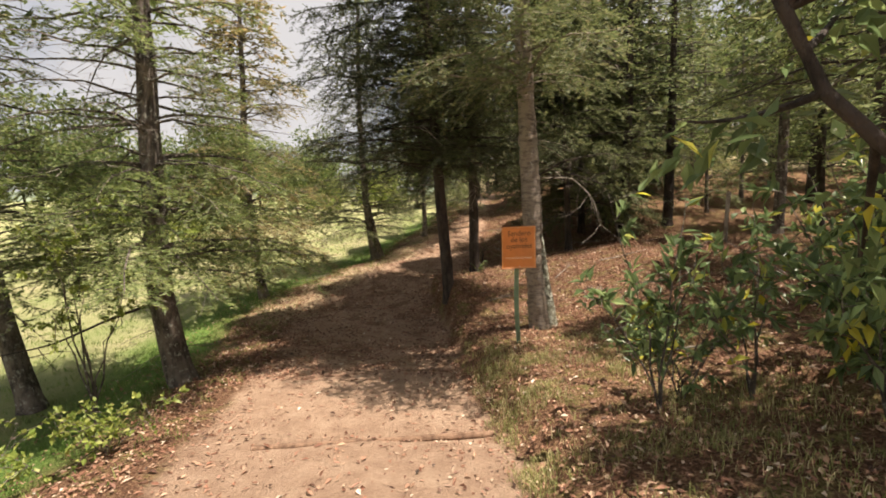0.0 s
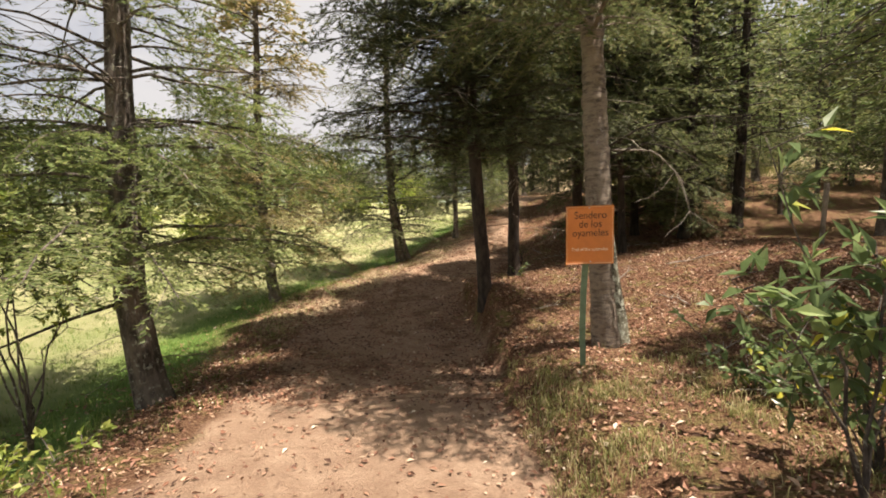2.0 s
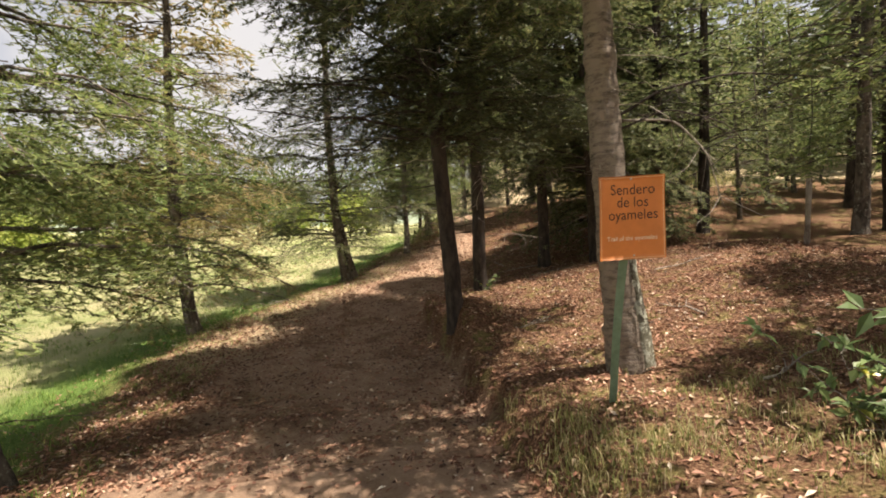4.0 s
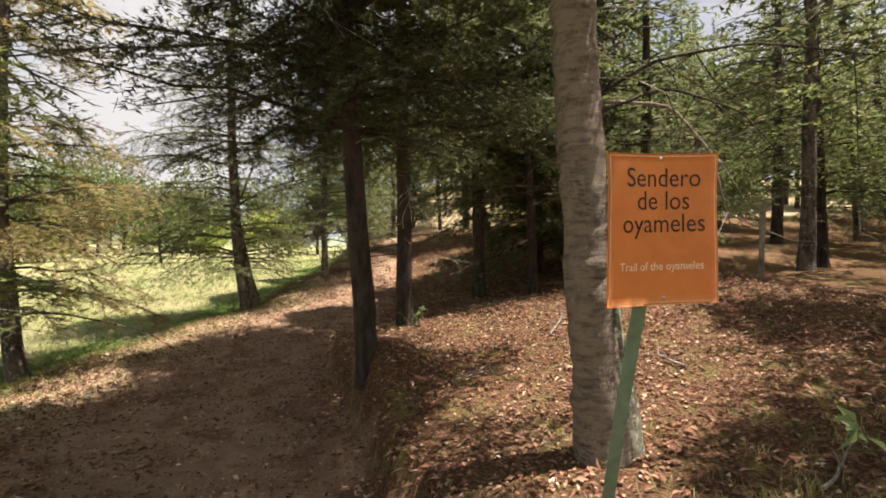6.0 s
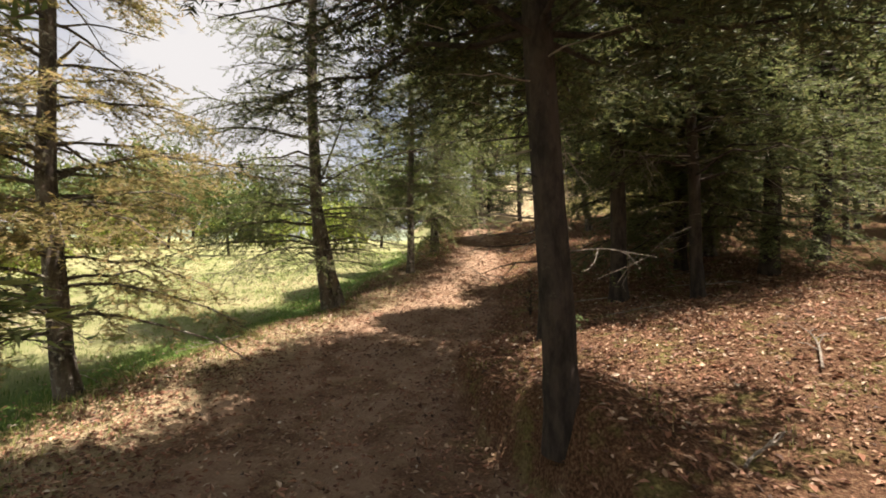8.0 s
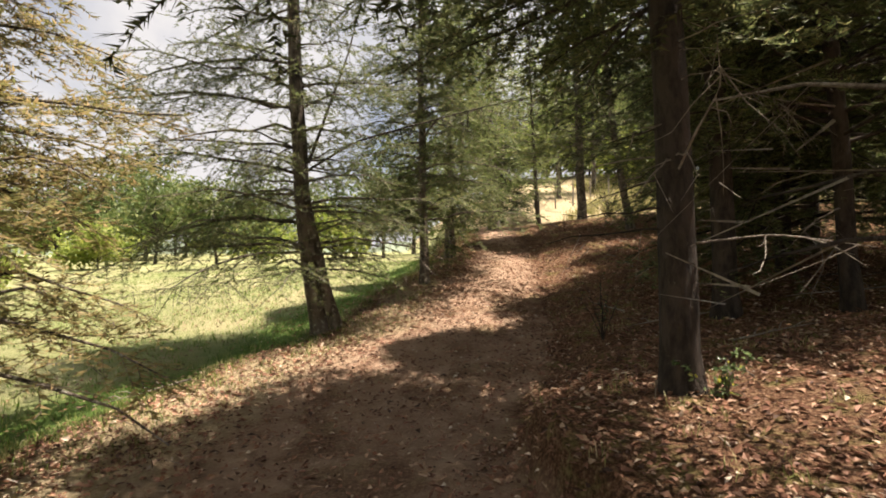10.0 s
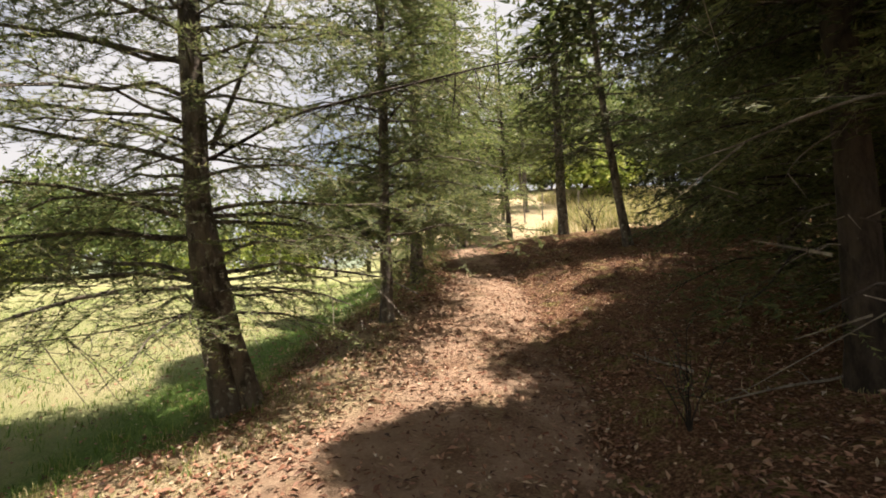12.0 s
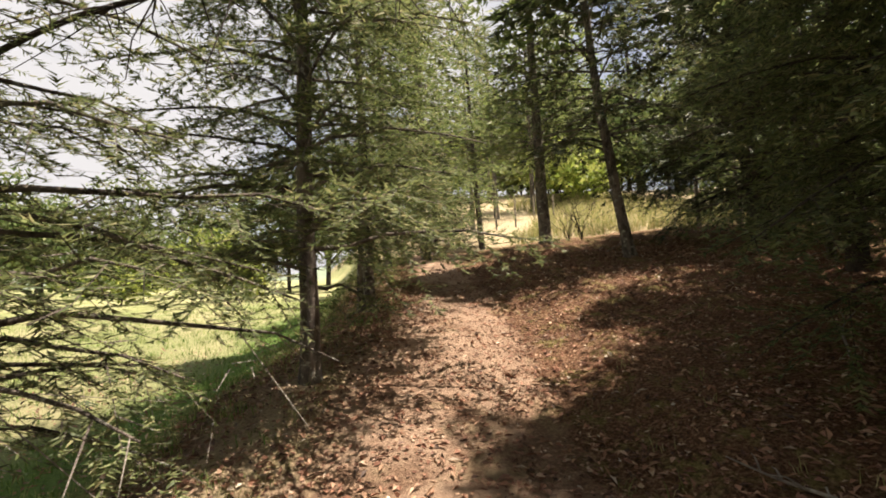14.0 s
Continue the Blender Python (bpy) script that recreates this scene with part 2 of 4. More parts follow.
def tube(geo, pts, radii, sides=6, wobble=0.0, cap=True):
    """A tapered round tube along points."""
    pts, radii = np.asarray(pts, float), np.asarray(radii, float)
    n = len(pts)
    t = unit(np.gradient(pts, axis=0))
    ref = np.where(np.abs(t[:, 2:3]) > 0.9, np.array([[1.0, 0, 0]]), np.array([[0, 0, 1.0]]))
    a = unit(np.cross(t, ref))
    b = np.cross(t, a)
    ang = np.linspace(0, 2 * np.pi, sides, endpoint=False)
    rr = radii[:, None] * (1 + wobble * rng.normal(size=(n, sides)))
    ring = pts[:, None] + rr[..., None] * (np.cos(ang)[None, :, None] * a[:, None] + np.sin(ang)[None, :, None] * b[:, None])
    i, j = np.meshgrid(np.arange(n - 1), np.arange(sides), indexing="ij")
    k = (j + 1) % sides
    quads = np.stack([i * sides + j, i * sides + k, (i + 1) * sides + k, (i + 1) * sides + j], -1).reshape(-1, 4)
    geo.add(ring.reshape(-1, 3), quads)
    if cap:
        for row in (0, n - 1):
            geo.add(np.vstack([ring[row], pts[row]]), [[s, (s + 1) % sides, sides] for s in range(sides)])
    return geo


def sticks(geo, p0, p1, r0, r1):
    """Many thin twigs at once, each a flattened sliver."""
    if not len(p0):
        return
    t = unit(p1 - p0)
    a = unit(np.cross(t, rng.normal(size=(len(p0), 3))))
    r0, r1 = np.reshape(r0, (-1, 1)), np.reshape(r1, (-1, 1))
    v = np.stack([p0 - a * r0, p0 + a * r0, p1 + a * r1, p1 - a * r1], 1)
    geo.add(v.reshape(-1, 3), np.arange(len(p0) * 4).reshape(-1, 4))


def needles(geo, p0, p1, up, per_metre, length, width):
    """Flat needles to both sides of many twigs at once."""
    ln = np.linalg.norm(p1 - p0, axis=1)
    count = np.maximum(2, (ln * per_metre)).astype(int)
    idx = np.repeat(np.arange(len(p0)), count)
    s = rng.random(len(idx))
    t = unit(p1 - p0)[idx]
    side = unit(np.cross(t, up[idx] + 1e-4))
    sign = np.where(rng.random(len(idx)) < 0.5, -1.0, 1.0)[:, None]
    root = p0[idx] + (p1 - p0)[idx] * s[:, None]
    way = unit(0.75 * t + sign * side * (0.85 + 0.3 * rng.random((len(idx), 1))) + up[idx] * rng.normal(0.16, 0.28, (len(idx), 1)))
    size = length * (0.65 + 0.7 * rng.random((len(idx), 1)))
    wide = unit(np.cross(way, up[idx] + rng.normal(0, 0.4, (len(idx), 3)))) * width
    v = np.stack([root - wide * 0.5, root + wide * 0.5, root + way * size], 1)
    geo.add(v.reshape(-1, 3), np.arange(len(idx) * 3).reshape(-1, 3))


def leaves(geo, at, way, up, length, width, plain=False):
    """Folded broad leaves, all at once; plain ones have fewer faces."""
    n = len(at)
    length, width = np.reshape(length, (-1, 1)), np.reshape(width, (-1, 1))
    side = unit(np.cross(way, up + 1e-4))
    nor = np.cross(side, way)
    mid = at + way * length * 0.5 - nor * length * 0.03
    tip = at + way * length - nor * length * 0.12
    lift = nor * width * 0.22
    v = np.stack([at, at + way * length * 0.42 + side * width * 0.5 + lift, tip, at + way * length * 0.42 - side * width * 0.5 + lift, mid], 1)
    base = np.arange(n)[:, None, None] * 5
    faces = np.array([[0, 1, 2], [0, 2, 3]] if plain else [[0, 1, 4], [1, 2, 4], [2, 3, 4], [3, 0, 4]])[None] + base
    geo.add(v.reshape(-1, 3), faces.reshape(-1, 3))


def lattice(x, y, seed, scale):
    """Smooth value noise in the plane, from -1 to 1."""
    g = np.random.default_rng(seed).random((64, 64)) * 2 - 1
    u, w = np.asarray(x) / scale, np.asarray(y) / scale
    i, j = np.floor(u).astype(int), np.floor(w).astype(int)
    a, b = u - i, w - j
    a, b = a * a * (3 - 2 * a), b * b * (3 - 2 * b)
    g00, g10, g01, g11 = g[i % 64, j % 64], g[(i + 1) % 64, j % 64], g[i % 64, (j + 1) % 64], g[(i + 1) % 64, (j + 1) % 64]
    return (g00 * (1 - a) + g10 * a) * (1 - b) + (g01 * (1 - a) + g11 * a) * b


# ---- the lie of the land ----
TRAIL_Z = ((-30, 1.6), (-6, 0.45), (0, -0.12), (1.9, -0.34), (4.1, -0.58), (4.3, -0.66), (6.25, -0.72), (6.45, -0.79), (8, -0.8), (10, -0.64), (11.6, -0.48), (13, -0.27), (14.7, 0.06), (16.2, 0.42), (18.2, 0.87), (20.7, 1.55), (24.5, 1.95), (40, 3.2), (90, 6.0), (600, 9.0))
MEADOW_Z = ((-30, -0.6), (0, -0.9), (6, -1.08), (10, -0.92), (14, -0.42), (18, 0.2), (24, 0.75), (60, 2.3), (150, 5.0), (600, 8.0))
RIGHT_EDGE = ((-30, 1.0), (0, 0.5), (4, 0.42), (6.5, 0.15), (8, 0.0), (10.6, -0.42), (11.2, -0.38), (12.2, 0.1), (14, 0.8), (15.5, 1.2), (17, 1.5), (20.7, 2.0), (24, 3.6), (30, 8.0), (600, 60))
LEFT_EDGE = ((-30, -2.0), (0, -2.0), (3, -2.25), (6.5, -2.75), (10, -3.3), (12, -2.8), (13.4, -1.9), (14, -1.25), (15, -0.95), (16.3, -0.55), (17, -0.15), (18.5, 0.4), (22, 1.0), (24, 1.8), (30, 5.5), (600, 55))


def along(table, y):
    return np.interp(y, [a for a, _ in table], [b for _, b in table])


def ease(a):
    a = np.clip(a, 0, 1)
    return a * a * (3 - 2 * a)


def land(x, y):
    """Height of the ground."""
    x, y = np.asarray(x, float), np.asarray(y, float)
    x0 = x
    x = x + 0.10 * lattice(x, y, 12, 0.7) + 0.05 * lattice(x, y, 13, 0.22)
    left, right, z = along(LEFT_EDGE, y), along(RIGHT_EDGE, y), along(TRAIL_Z, y + 0.12 * (x + 0.9) * ((y > 3) & (y < 8)) * (np.abs(x) < 3))
    out, inn = x - right, left - x
    bank = np.interp(y, [0, 5, 7, 10.8, 12.0, 14, 18, 30], [0.16, 0.24, 0.34, 0.36, 0.15, 0.14, 0.15, 0.0])
    steep = np.interp(y, [0, 6, 7, 11, 12, 16], [0.7, 0.45, 0.16, 0.16, 0.7, 0.7])
    rise = bank * ease(out / steep) + 0.145 * np.clip(out - 0.3, 0, 4.5) * np.interp(y, [0, 8, 14, 22], [0.75, 1.0, 1.0, 0.5]) + 0.02 * np.clip(out - 4.8, 0, 200)
    fall = ease(inn / 2.2)
    z = np.where(out > 0, z + rise, z)
    far = along(MEADOW_Z, y) - 0.018 * np.clip(inn - 2, 0, 12) + 0.018 * np.clip(inn - 16, 0, 300)
    z = np.where(inn > 0, z * (1 - fall) + far * fall, z)
    x = x0
    rough = np.clip(np.maximum(out, inn) / 0.5, 0.25, 1.0)
    z = z + rough * (0.030 * lattice(x, y, 3, 0.9) + 0.014 * lattice(x, y, 4, 0.27)) + 0.006 * lattice(x, y, 5, 0.13)
    z = z + 0.20 * np.clip(y - 24.5, 0, 18) * ease((x - 0.5) / 4.0)
    knob = 0.06 * np.exp(-(((x + 0.30) / 0.22) ** 2 + ((y - 10.7) / 0.33) ** 2))
    mound = 0.40 * np.exp(-(((x - 0.22) / 0.50) ** 2 + ((y - 8.85) / 0.7) ** 2)) * ease((out + 0.1) / 0.35)
    return z + knob + mound


def spot(x, y):
    return float(land(x, y))


def line(lo, a, b, hi, step, growth=1.22):
    """Coordinates: even between a and b, wider and wider outside."""
    core = list(np.arange(a, b + 1e-6, step))
    s, up = step, [core[-1]]
    while up[-1] < hi:
        s *= growth
        up.append(up[-1] + s)
    s, dn = step, [core[0]]
    while dn[-1] > lo:
        s *= growth
        dn.append(dn[-1] - s)
    return np.array(dn[:0:-1] + core + up[1:])


def build_ground():
    xs, ys = line(-700, -6, 5, 700, 0.07), line(-300, 0.5, 19, 900, 0.07)
    X, Y = np.meshgrid(xs, ys, indexing="ij")
    Z = land(X, Y)
    nx, ny = X.shape
    i, j = np.meshgrid(np.arange(nx - 1), np.arange(ny - 1), indexing="ij")
    quads = np.stack([i * ny + j, (i + 1) * ny + j, (i + 1) * ny + j + 1, i * ny + j + 1], -1).reshape(-1, 4)
    ob = Geo().add(np.stack([X, Y, Z], -1), quads).part("ground", GROUND)
    left, right = along(LEFT_EDGE, Y), along(RIGHT_EDGE, Y)
    X = X + 0.10 * lattice(X, Y, 12, 0.7) + 0.05 * lattice(X, Y, 13, 0.22) + 0.05 * lattice(X, Y, 14, 0.12)
    trail = ease((X - left) / 0.7 + 0.2) * ease((right - X) / 0.5 + 0.5) * ease((24.5 - Y) / 2.0)
    trail = trail * (1 - 0.55 * ease((Y - 5.6) / 1.2) * np.clip(0.45 + 0.9 * lattice(X, Y, 41, 0.42) + 0.5 * lattice(X, Y, 42, 0.17), 0, 1))
    turf = ease((left - 0.9 - X) / 1.3)
    straw = ease((X - 1.5) / 2.0) * ease((Y - 23.5) / 2.5)
    verge = np.exp(-((X - left + 0.1) / 0.75) ** 2) * ease((Y - 8.3) / 1.5) * np.interp(Y, [12.0, 13.5, 16.5, 18], [0.9, 0.6, 0.5, 0])
    straw = np.maximum(straw, verge)
    # band of that shade-dark green along the meadow's edge
    lush_shade = 0.9 * np.exp(-((X - left + 1.7) / 1.0) ** 2) * ease((Y - 2.0) / 2.0) * ease((26 - Y) / 4.0)
    for name, value in (("trail", trail), ("turf", turf), ("straw", straw), ("lush_shade", lush_shade)):
        ob.data.attributes.new(name, "FLOAT", "POINT").data.foreach_set("value", value.ravel().astype(np.float32))
    return tagged(ob, "red-brown dirt trail, leaf litter and sloping green meadow", "ground", kind="structure")


build_ground()

# ---- trees ----
WALK_LINE = ((-10, 0.2), (0, 0.0), (2, -0.3), (3, -0.4), (4.4, -0.15), (6, -0.85), (8, -1.05), (9.6, -1.1), (12, -0.6), (14, -0.1), (18, 1.0))


def in_the_way(p):
    """True for points that would hang over the trail at the height of a walker's head."""
    clear = np.abs(p[..., 0] - along(WALK_LINE, p[..., 1])) < 0.62
    return clear & (p[..., 2] < land(p[..., 0], p[..., 1]) + 2.25) & (p[..., 1] > -1.5) & (p[..., 1] < 13.4)


def grow_branch(base, azimuth, length, rise, droop, detail, seed):
    """One fir branch: its axis, and the twigs that fan out flat to both sides of it."""
    r = np.random.default_rng(seed)
    n = 7
    s = np.linspace(0, 1, n)
    bend = r.normal(0, 0.22)
    a = azimuth + bend * s
    flat = np.stack([np.cos(a), np.sin(a)], -1)
    axis = np.zeros((n, 3))
    axis[:, :2] = base[:2] + np.cumsum(np.vstack([[0, 0], np.diff(s)[:, None] * flat[1:]]), 0) * length
    axis[:, 2] = base[2] + length * (rise * s - droop * s * s) + np.concatenate([[0], r.normal(0, 0.012 * length, n - 1)])
    t = np.linspace(0.16, 0.99, max(6, int(length / detail)))
    t = np.clip(t + r.normal(0, 0.01, len(t)), 0.1, 1)
    p0 = np.stack([np.interp(t, s, axis[:, k]) for k in range(3)], -1)
    fwd = unit(np.stack([np.interp(t, s, np.gradient(axis[:, k], s)) for k in range(3)], -1))
    side = unit(np.cross(fwd, np.array([0, 0, 1.0])))
    sign = np.where(np.arange(len(t)) % 2 == 0, 1.0, -1.0)[:, None]
    spread = r.uniform(0.55, 1.05, (len(t), 1))
    way = unit(fwd * 0.75 + side * sign * spread + np.array([0, 0, 1.0]) * r.normal(-0.08, 0.34, (len(t), 1)))
    size = (0.38 * min(length, 2.2) * (1 - t) ** 0.6 * np.clip(t / 0.3, 0.4, 1) + 0.15) * r.uniform(0.55, 1.2, len(t))
    p1 = p0 + way * size[:, None]
    p1[:, 2] -= 0.22 * size
    # some hang below the axis
    low = r.random(len(t)) < 0.3
    p1[low, 2] -= 0.35 * size[low]
    # smaller twigs on the longer ones
    q0, q1 = [], []
    for k in np.nonzero(size > 0.26)[0]:
        m = int(size[k] / max(detail * 1.25, 0.1))
        u = np.linspace(0.3, 0.95, max(m, 2))
        b0 = p0[k] + (p1[k] - p0[k]) * u[:, None]
        sg = np.where(np.arange(len(u)) % 2 == 0, 1.0, -1.0)[:, None]
        sd = unit(np.cross(way[k], np.array([0, 0, 1.0])))
        w = unit(way[k] * 0.8 + sd * sg * 0.75 + r.normal(0, 0.25, (len(u), 3)))
        q0.append(b0)
        q1.append(b0 + w * (0.40 * size[k] * (1 - u) + 0.08)[:, None])
    if q0:
        p0, p1 = np.vstack([p0, *q0]), np.vstack([p1, *q1])
    return axis, p0, p1


def fir(x, y, height, radius, label, sway=((0, 0, 0),), crown_from=1.6, reach=2.0, dead_from=0.8, spacing=0.28, per_whorl=5, seed=1,
        needle=None, bark=None, detail=0.072, per_metre=74, needle_length=0.055, needle_width=0.0145, rise=0.22, droop=0.36, limbs_to=5.0, bare=0.12, sides=12,
        dead_share=0.22, narrowing=0.75, squash=0.0, bias=0.0, local=False, stem=None, stem_bark=None, flare=0.55, folds=0.0, thin=(99, 0), coarse=0.38):
    """A fir: trunk with root flare, limbs, twigs and a crown of needles. The thing's origin is at its foot."""
    r = np.random.default_rng(seed)
    root = new("fir_tree")
    foot = spot(x, y) if not local else 0.0
    root.location = (x, y, foot)
    needle, bark = needle or NEEDLE, bark or BARK
    zs = np.concatenate([[-0.25, 0.0, 0.1, 0.25], np.linspace(0.5, height, 16) if not folds else np.concatenate([np.arange(0.3, 4.5, 0.045), np.linspace(4.6, height, 9)])])
    bend = lambda z: np.array([np.interp(z, [a for a, _, _ in sway], [b for _, b, _ in sway]), np.interp(z, [a for a, _, _ in sway], [c for _, _, c in sway])])
    pts = np.array([[*bend(max(z, 0)), z] for z in zs])
    pts[4:, :2] += r.normal(0, 0.008 if not folds else 0.002, (len(zs) - 4, 2))
    taper = radius * np.maximum(0.04, 1 - np.clip(zs, 0, height) / height) ** 0.8
    taper = taper * (1 + folds * lattice(zs, 0 * zs + seed, seed, 0.085) + 0.5 * folds * lattice(zs, 0 * zs, seed + 1, 0.31))
    taper = taper * (1 + flare * np.exp(-np.clip(zs + 0.1, 0, 9) / 0.14))
    tube(Geo(), pts, taper, sides, 0.035).part("trunk", bark, root)
    if stem:
        # a second stem that joins the first higher up
        dx, dy, join = stem
        k = np.linspace(0, 1, 9)
        sp = np.stack([dx * (1 - k ** 1.4), dy * (1 - k ** 1.4), -0.2 + k * (join + 0.2)], -1)
        sp[:, :2] += np.array([bend(max(z, 0)) for z in sp[:, 2]])
        tube(Geo(), sp, radius * (0.72 - 0.12 * k) * (1 + 0.4 * np.exp(-k / 0.08)), 9, 0.05).part("second_stem", stem_bark or bark, root, "lichen-flecked second stem")
    twigs, green, dead, upper = Geo(), Geo(), Geo(), Geo()
    z, count = dead_from, 0
    world_base = np.array([x, y, foot])
    while z < height - 0.3:
        alive = z >= crown_from
        share = np.clip((z - crown_from) / max(height - crown_from, 0.1), 0, 1)
        near = z < limbs_to
        for k in range(per_whorl if alive else 2):
            az = 2 * np.pi * (k / per_whorl) + z * 2.1 + r.normal(0, 0.35)
            ln = reach * (1 - share) ** narrowing * (1 - squash * abs(math.sin(az))) * (1 - bias * max(0.0, math.cos(az))) * r.uniform(0.6, 1.1) * (1.0 if alive else r.uniform(0.2, 0.5))
            ln = max(ln, 0.25)
            zz = z + r.normal(0, 0.09)
            base = np.array([*bend(zz), zz])
            fine = detail if near else detail * 1.9
            axis, p0, p1 = grow_branch(base, az, ln, rise * r.uniform(0.3, 1.6) if alive else r.uniform(-0.15, 0.2), droop * r.uniform(0.6, 1.3), fine, seed * 1000 + count)
            count += 1
            if not local:
                if in_the_way(axis + world_base).any():
                    cut = np.argmax(in_the_way(axis + world_base))
                    if cut < 3:
                        continue
                    axis = axis[:cut]
                ok = ~(in_the_way(p0 + world_base) | in_the_way(p1 + world_base))
                p0, p1 = p0[ok], p1[ok]
            thick = (0.006 + 0.0085 * min(ln, 1.9)) * np.linspace(1, 0.22, len(axis))
            if alive:
                if near:
                    tube(Geo(), axis, thick, 5, 0.05).part("limb", bark, root)
                else:
                    tube(upper, axis, thick, 4, 0, False)
            else:
                tube(Geo(), axis, thick * 0.62, 5, 0.06).part("limb", DEADWOOD if r.random() < 0.5 else bark, root, "bare dead grey limb")
            if not len(p0):
                continue
            if alive and r.random() > (bare if z < thin[0] else thin[1]):
                keep = r.random(len(p0)) > 0.06
                ends = unit(p1 - p0)
                up = unit(np.array([0, 0, 1.0]) - ends * ends[:, 2:3])
                if near:
                    sticks(twigs, p0, p1, np.full(len(p0), 0.0032), np.full(len(p0), 0.0012))
                f = 1.0 if near else coarse
                needles(green, p0[keep], p1[keep], up[keep], per_metre * f, needle_length / f ** 0.9, needle_width / f ** 1.3)
                # needles along the outer half of the axis itself
                half = len(axis) // 2
                a0, a1 = axis[half:-1], axis[half + 1:]
                if len(a0):
                    needles(green, a0, a1, np.tile([[0, 0, 1.0]], (len(a0), 1)), per_metre * f, needle_length, needle_width)
            else:
                sel = r.random(len(p0)) < dead_share
                sticks(dead, p0[sel], p1[sel] + r.normal(0, 0.02, (sel.sum(), 3)), np.full(sel.sum(), 0.0038), np.full(sel.sum(), 0.0012))
        z += spacing * r.uniform(0.75, 1.25)
    # the leader
    green_top = np.array([[*bend(height), height - 0.6]]), np.array([[*bend(height), height + 0.2]])
    needles(green, green_top[0], green_top[1], np.array([[1.0, 0, 0]]), 120, 0.08, 0.015)
    if twigs.v:
        tagged(twigs.part("twigwork", bark, root), kind="stuff")
    if dead.v:
        tagged(dead.part("dead_twigwork", DEADWOOD, root, "brittle grey dead twigs"), kind="stuff")
    if upper.v:
        tagged(upper.part("upper_branchwork", bark, root), kind="stuff")
    green.part("crown", needle, root, smooth=False)
    return tagged(root, label, "fir tree")


firs = {}
firs["A"] = fir(-3.62, 6.35, 11.0, 0.165, "stout fir with lichen-spotted bark beside the trail", sway=((0, 0.12, 0), (0.35, 0.02, 0), (1.2, -0.10, 0), (3.0, -0.06, 0), (12, 0.1, 0)),
                crown_from=1.55, reach=2.4, dead_from=0.5, spacing=0.27, seed=11, rise=0.15, droop=0.28, bare=0.1, thin=(3.2, 0.68), needle=NEEDLE_SUNLIT)
firs["B"] = fir(-4.45, 11.4, 9.5, 0.115, "slender fir with drying brownish lower needles", sway=((0, 0.16, 0), (0.7, 0.03, 0), (2.5, -0.08, 0), (10, 0.1, 0)),
                crown_from=0.7, reach=2.3, dead_from=0.3, spacing=0.27, per_whorl=5, seed=12, needle=NEEDLE_DRY, rise=0.30, droop=0.38, bare=0.15, thin=(3.6, 0.3))
firs["C"] = fir(-2.16, 14.42, 10.0, 0.115, "fir with two joined stems at the meadow edge", sway=((0, 0.08, 0), (0.6, -0.02, -0.08), (1.6, -0.10, -0.2), (4, -0.15, -0.25), (10, 0, -0.2)),
                crown_from=0.8, reach=3.7, dead_from=0.4, spacing=0.24, per_whorl=6, seed=13, squash=0.65, bias=0.45, narrowing=1.1, per_metre=95, needle_length=0.042, needle_width=0.009, rise=0.22, droop=0.30, stem=(0.21, -0.05, 2.0), bare=0.09)
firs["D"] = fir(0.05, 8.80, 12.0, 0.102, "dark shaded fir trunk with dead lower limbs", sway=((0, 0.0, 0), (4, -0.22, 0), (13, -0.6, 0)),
                crown_from=1.95, reach=3.9, dead_from=0.9, spacing=0.25, per_whorl=8, narrowing=1.1, squash=0.55, bias=0.3, seed=14, needle=NEEDLE_SHADED, bark=BARK_SHADED, rise=0.12, droop=0.15, bare=0.13, thin=(5.4, 0.45), flare=0.3)
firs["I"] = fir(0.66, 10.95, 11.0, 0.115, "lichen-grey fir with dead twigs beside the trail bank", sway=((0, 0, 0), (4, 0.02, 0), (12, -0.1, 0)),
                crown_from=2.5, reach=2.1, dead_from=0.9, spacing=0.25, per_whorl=6, narrowing=0.5, seed=15, needle=NEEDLE, bias=0.55, rise=0.1, droop=0.22, bare=0.15, thin=(7.0, 0.4), bark=BARK_SHADED)
firs["E"] = fir(1.30, 6.75, 12.0, 0.145, "ring-barked fir with lichen behind the orange sign", sway=((0, 0, 0), (1.0, -0.07, 0), (4, -0.18, 0), (12, -0.3, 0)),
                crown_from=3.0, reach=2.5, dead_from=2.2, spacing=0.36, per_whorl=6, narrowing=1.1, bias=0.55, seed=16, bark=BARK_RING, stem=(0.13, -0.03, 1.7), stem_bark=LICHEN, rise=0.25, droop=0.3, sides=18, flare=0.3, folds=0.07, thin=(4.6, 0.6))
firs["F"] = fir(-0.66, 16.1, 8.5, 0.078, "thin young fir at the trail's grassy edge", sway=((0, 0, 0), (3, 0.05, 0), (9, 0.1, 0)),
                crown_from=0.75, reach=1.9, dead_from=0.4, spacing=0.24, seed=17, rise=0.25, droop=0.3)
firs["F2"] = fir(0.05, 18.2, 8.0, 0.07, "thin twin-stemmed fir at the trail's edge", crown_from=0.9, reach=1.7, dead_from=0.4, spacing=0.27, seed=18, needle=NEEDLE_SUNLIT, stem=(-0.12, 0.05, 1.6))
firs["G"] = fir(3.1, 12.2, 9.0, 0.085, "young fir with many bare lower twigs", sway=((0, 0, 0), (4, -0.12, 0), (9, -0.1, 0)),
                crown_from=1.5, reach=2.4, dead_from=0.4, spacing=0.28, seed=19, needle=NEEDLE, bark=BARK_SHADED, bare=0.25)
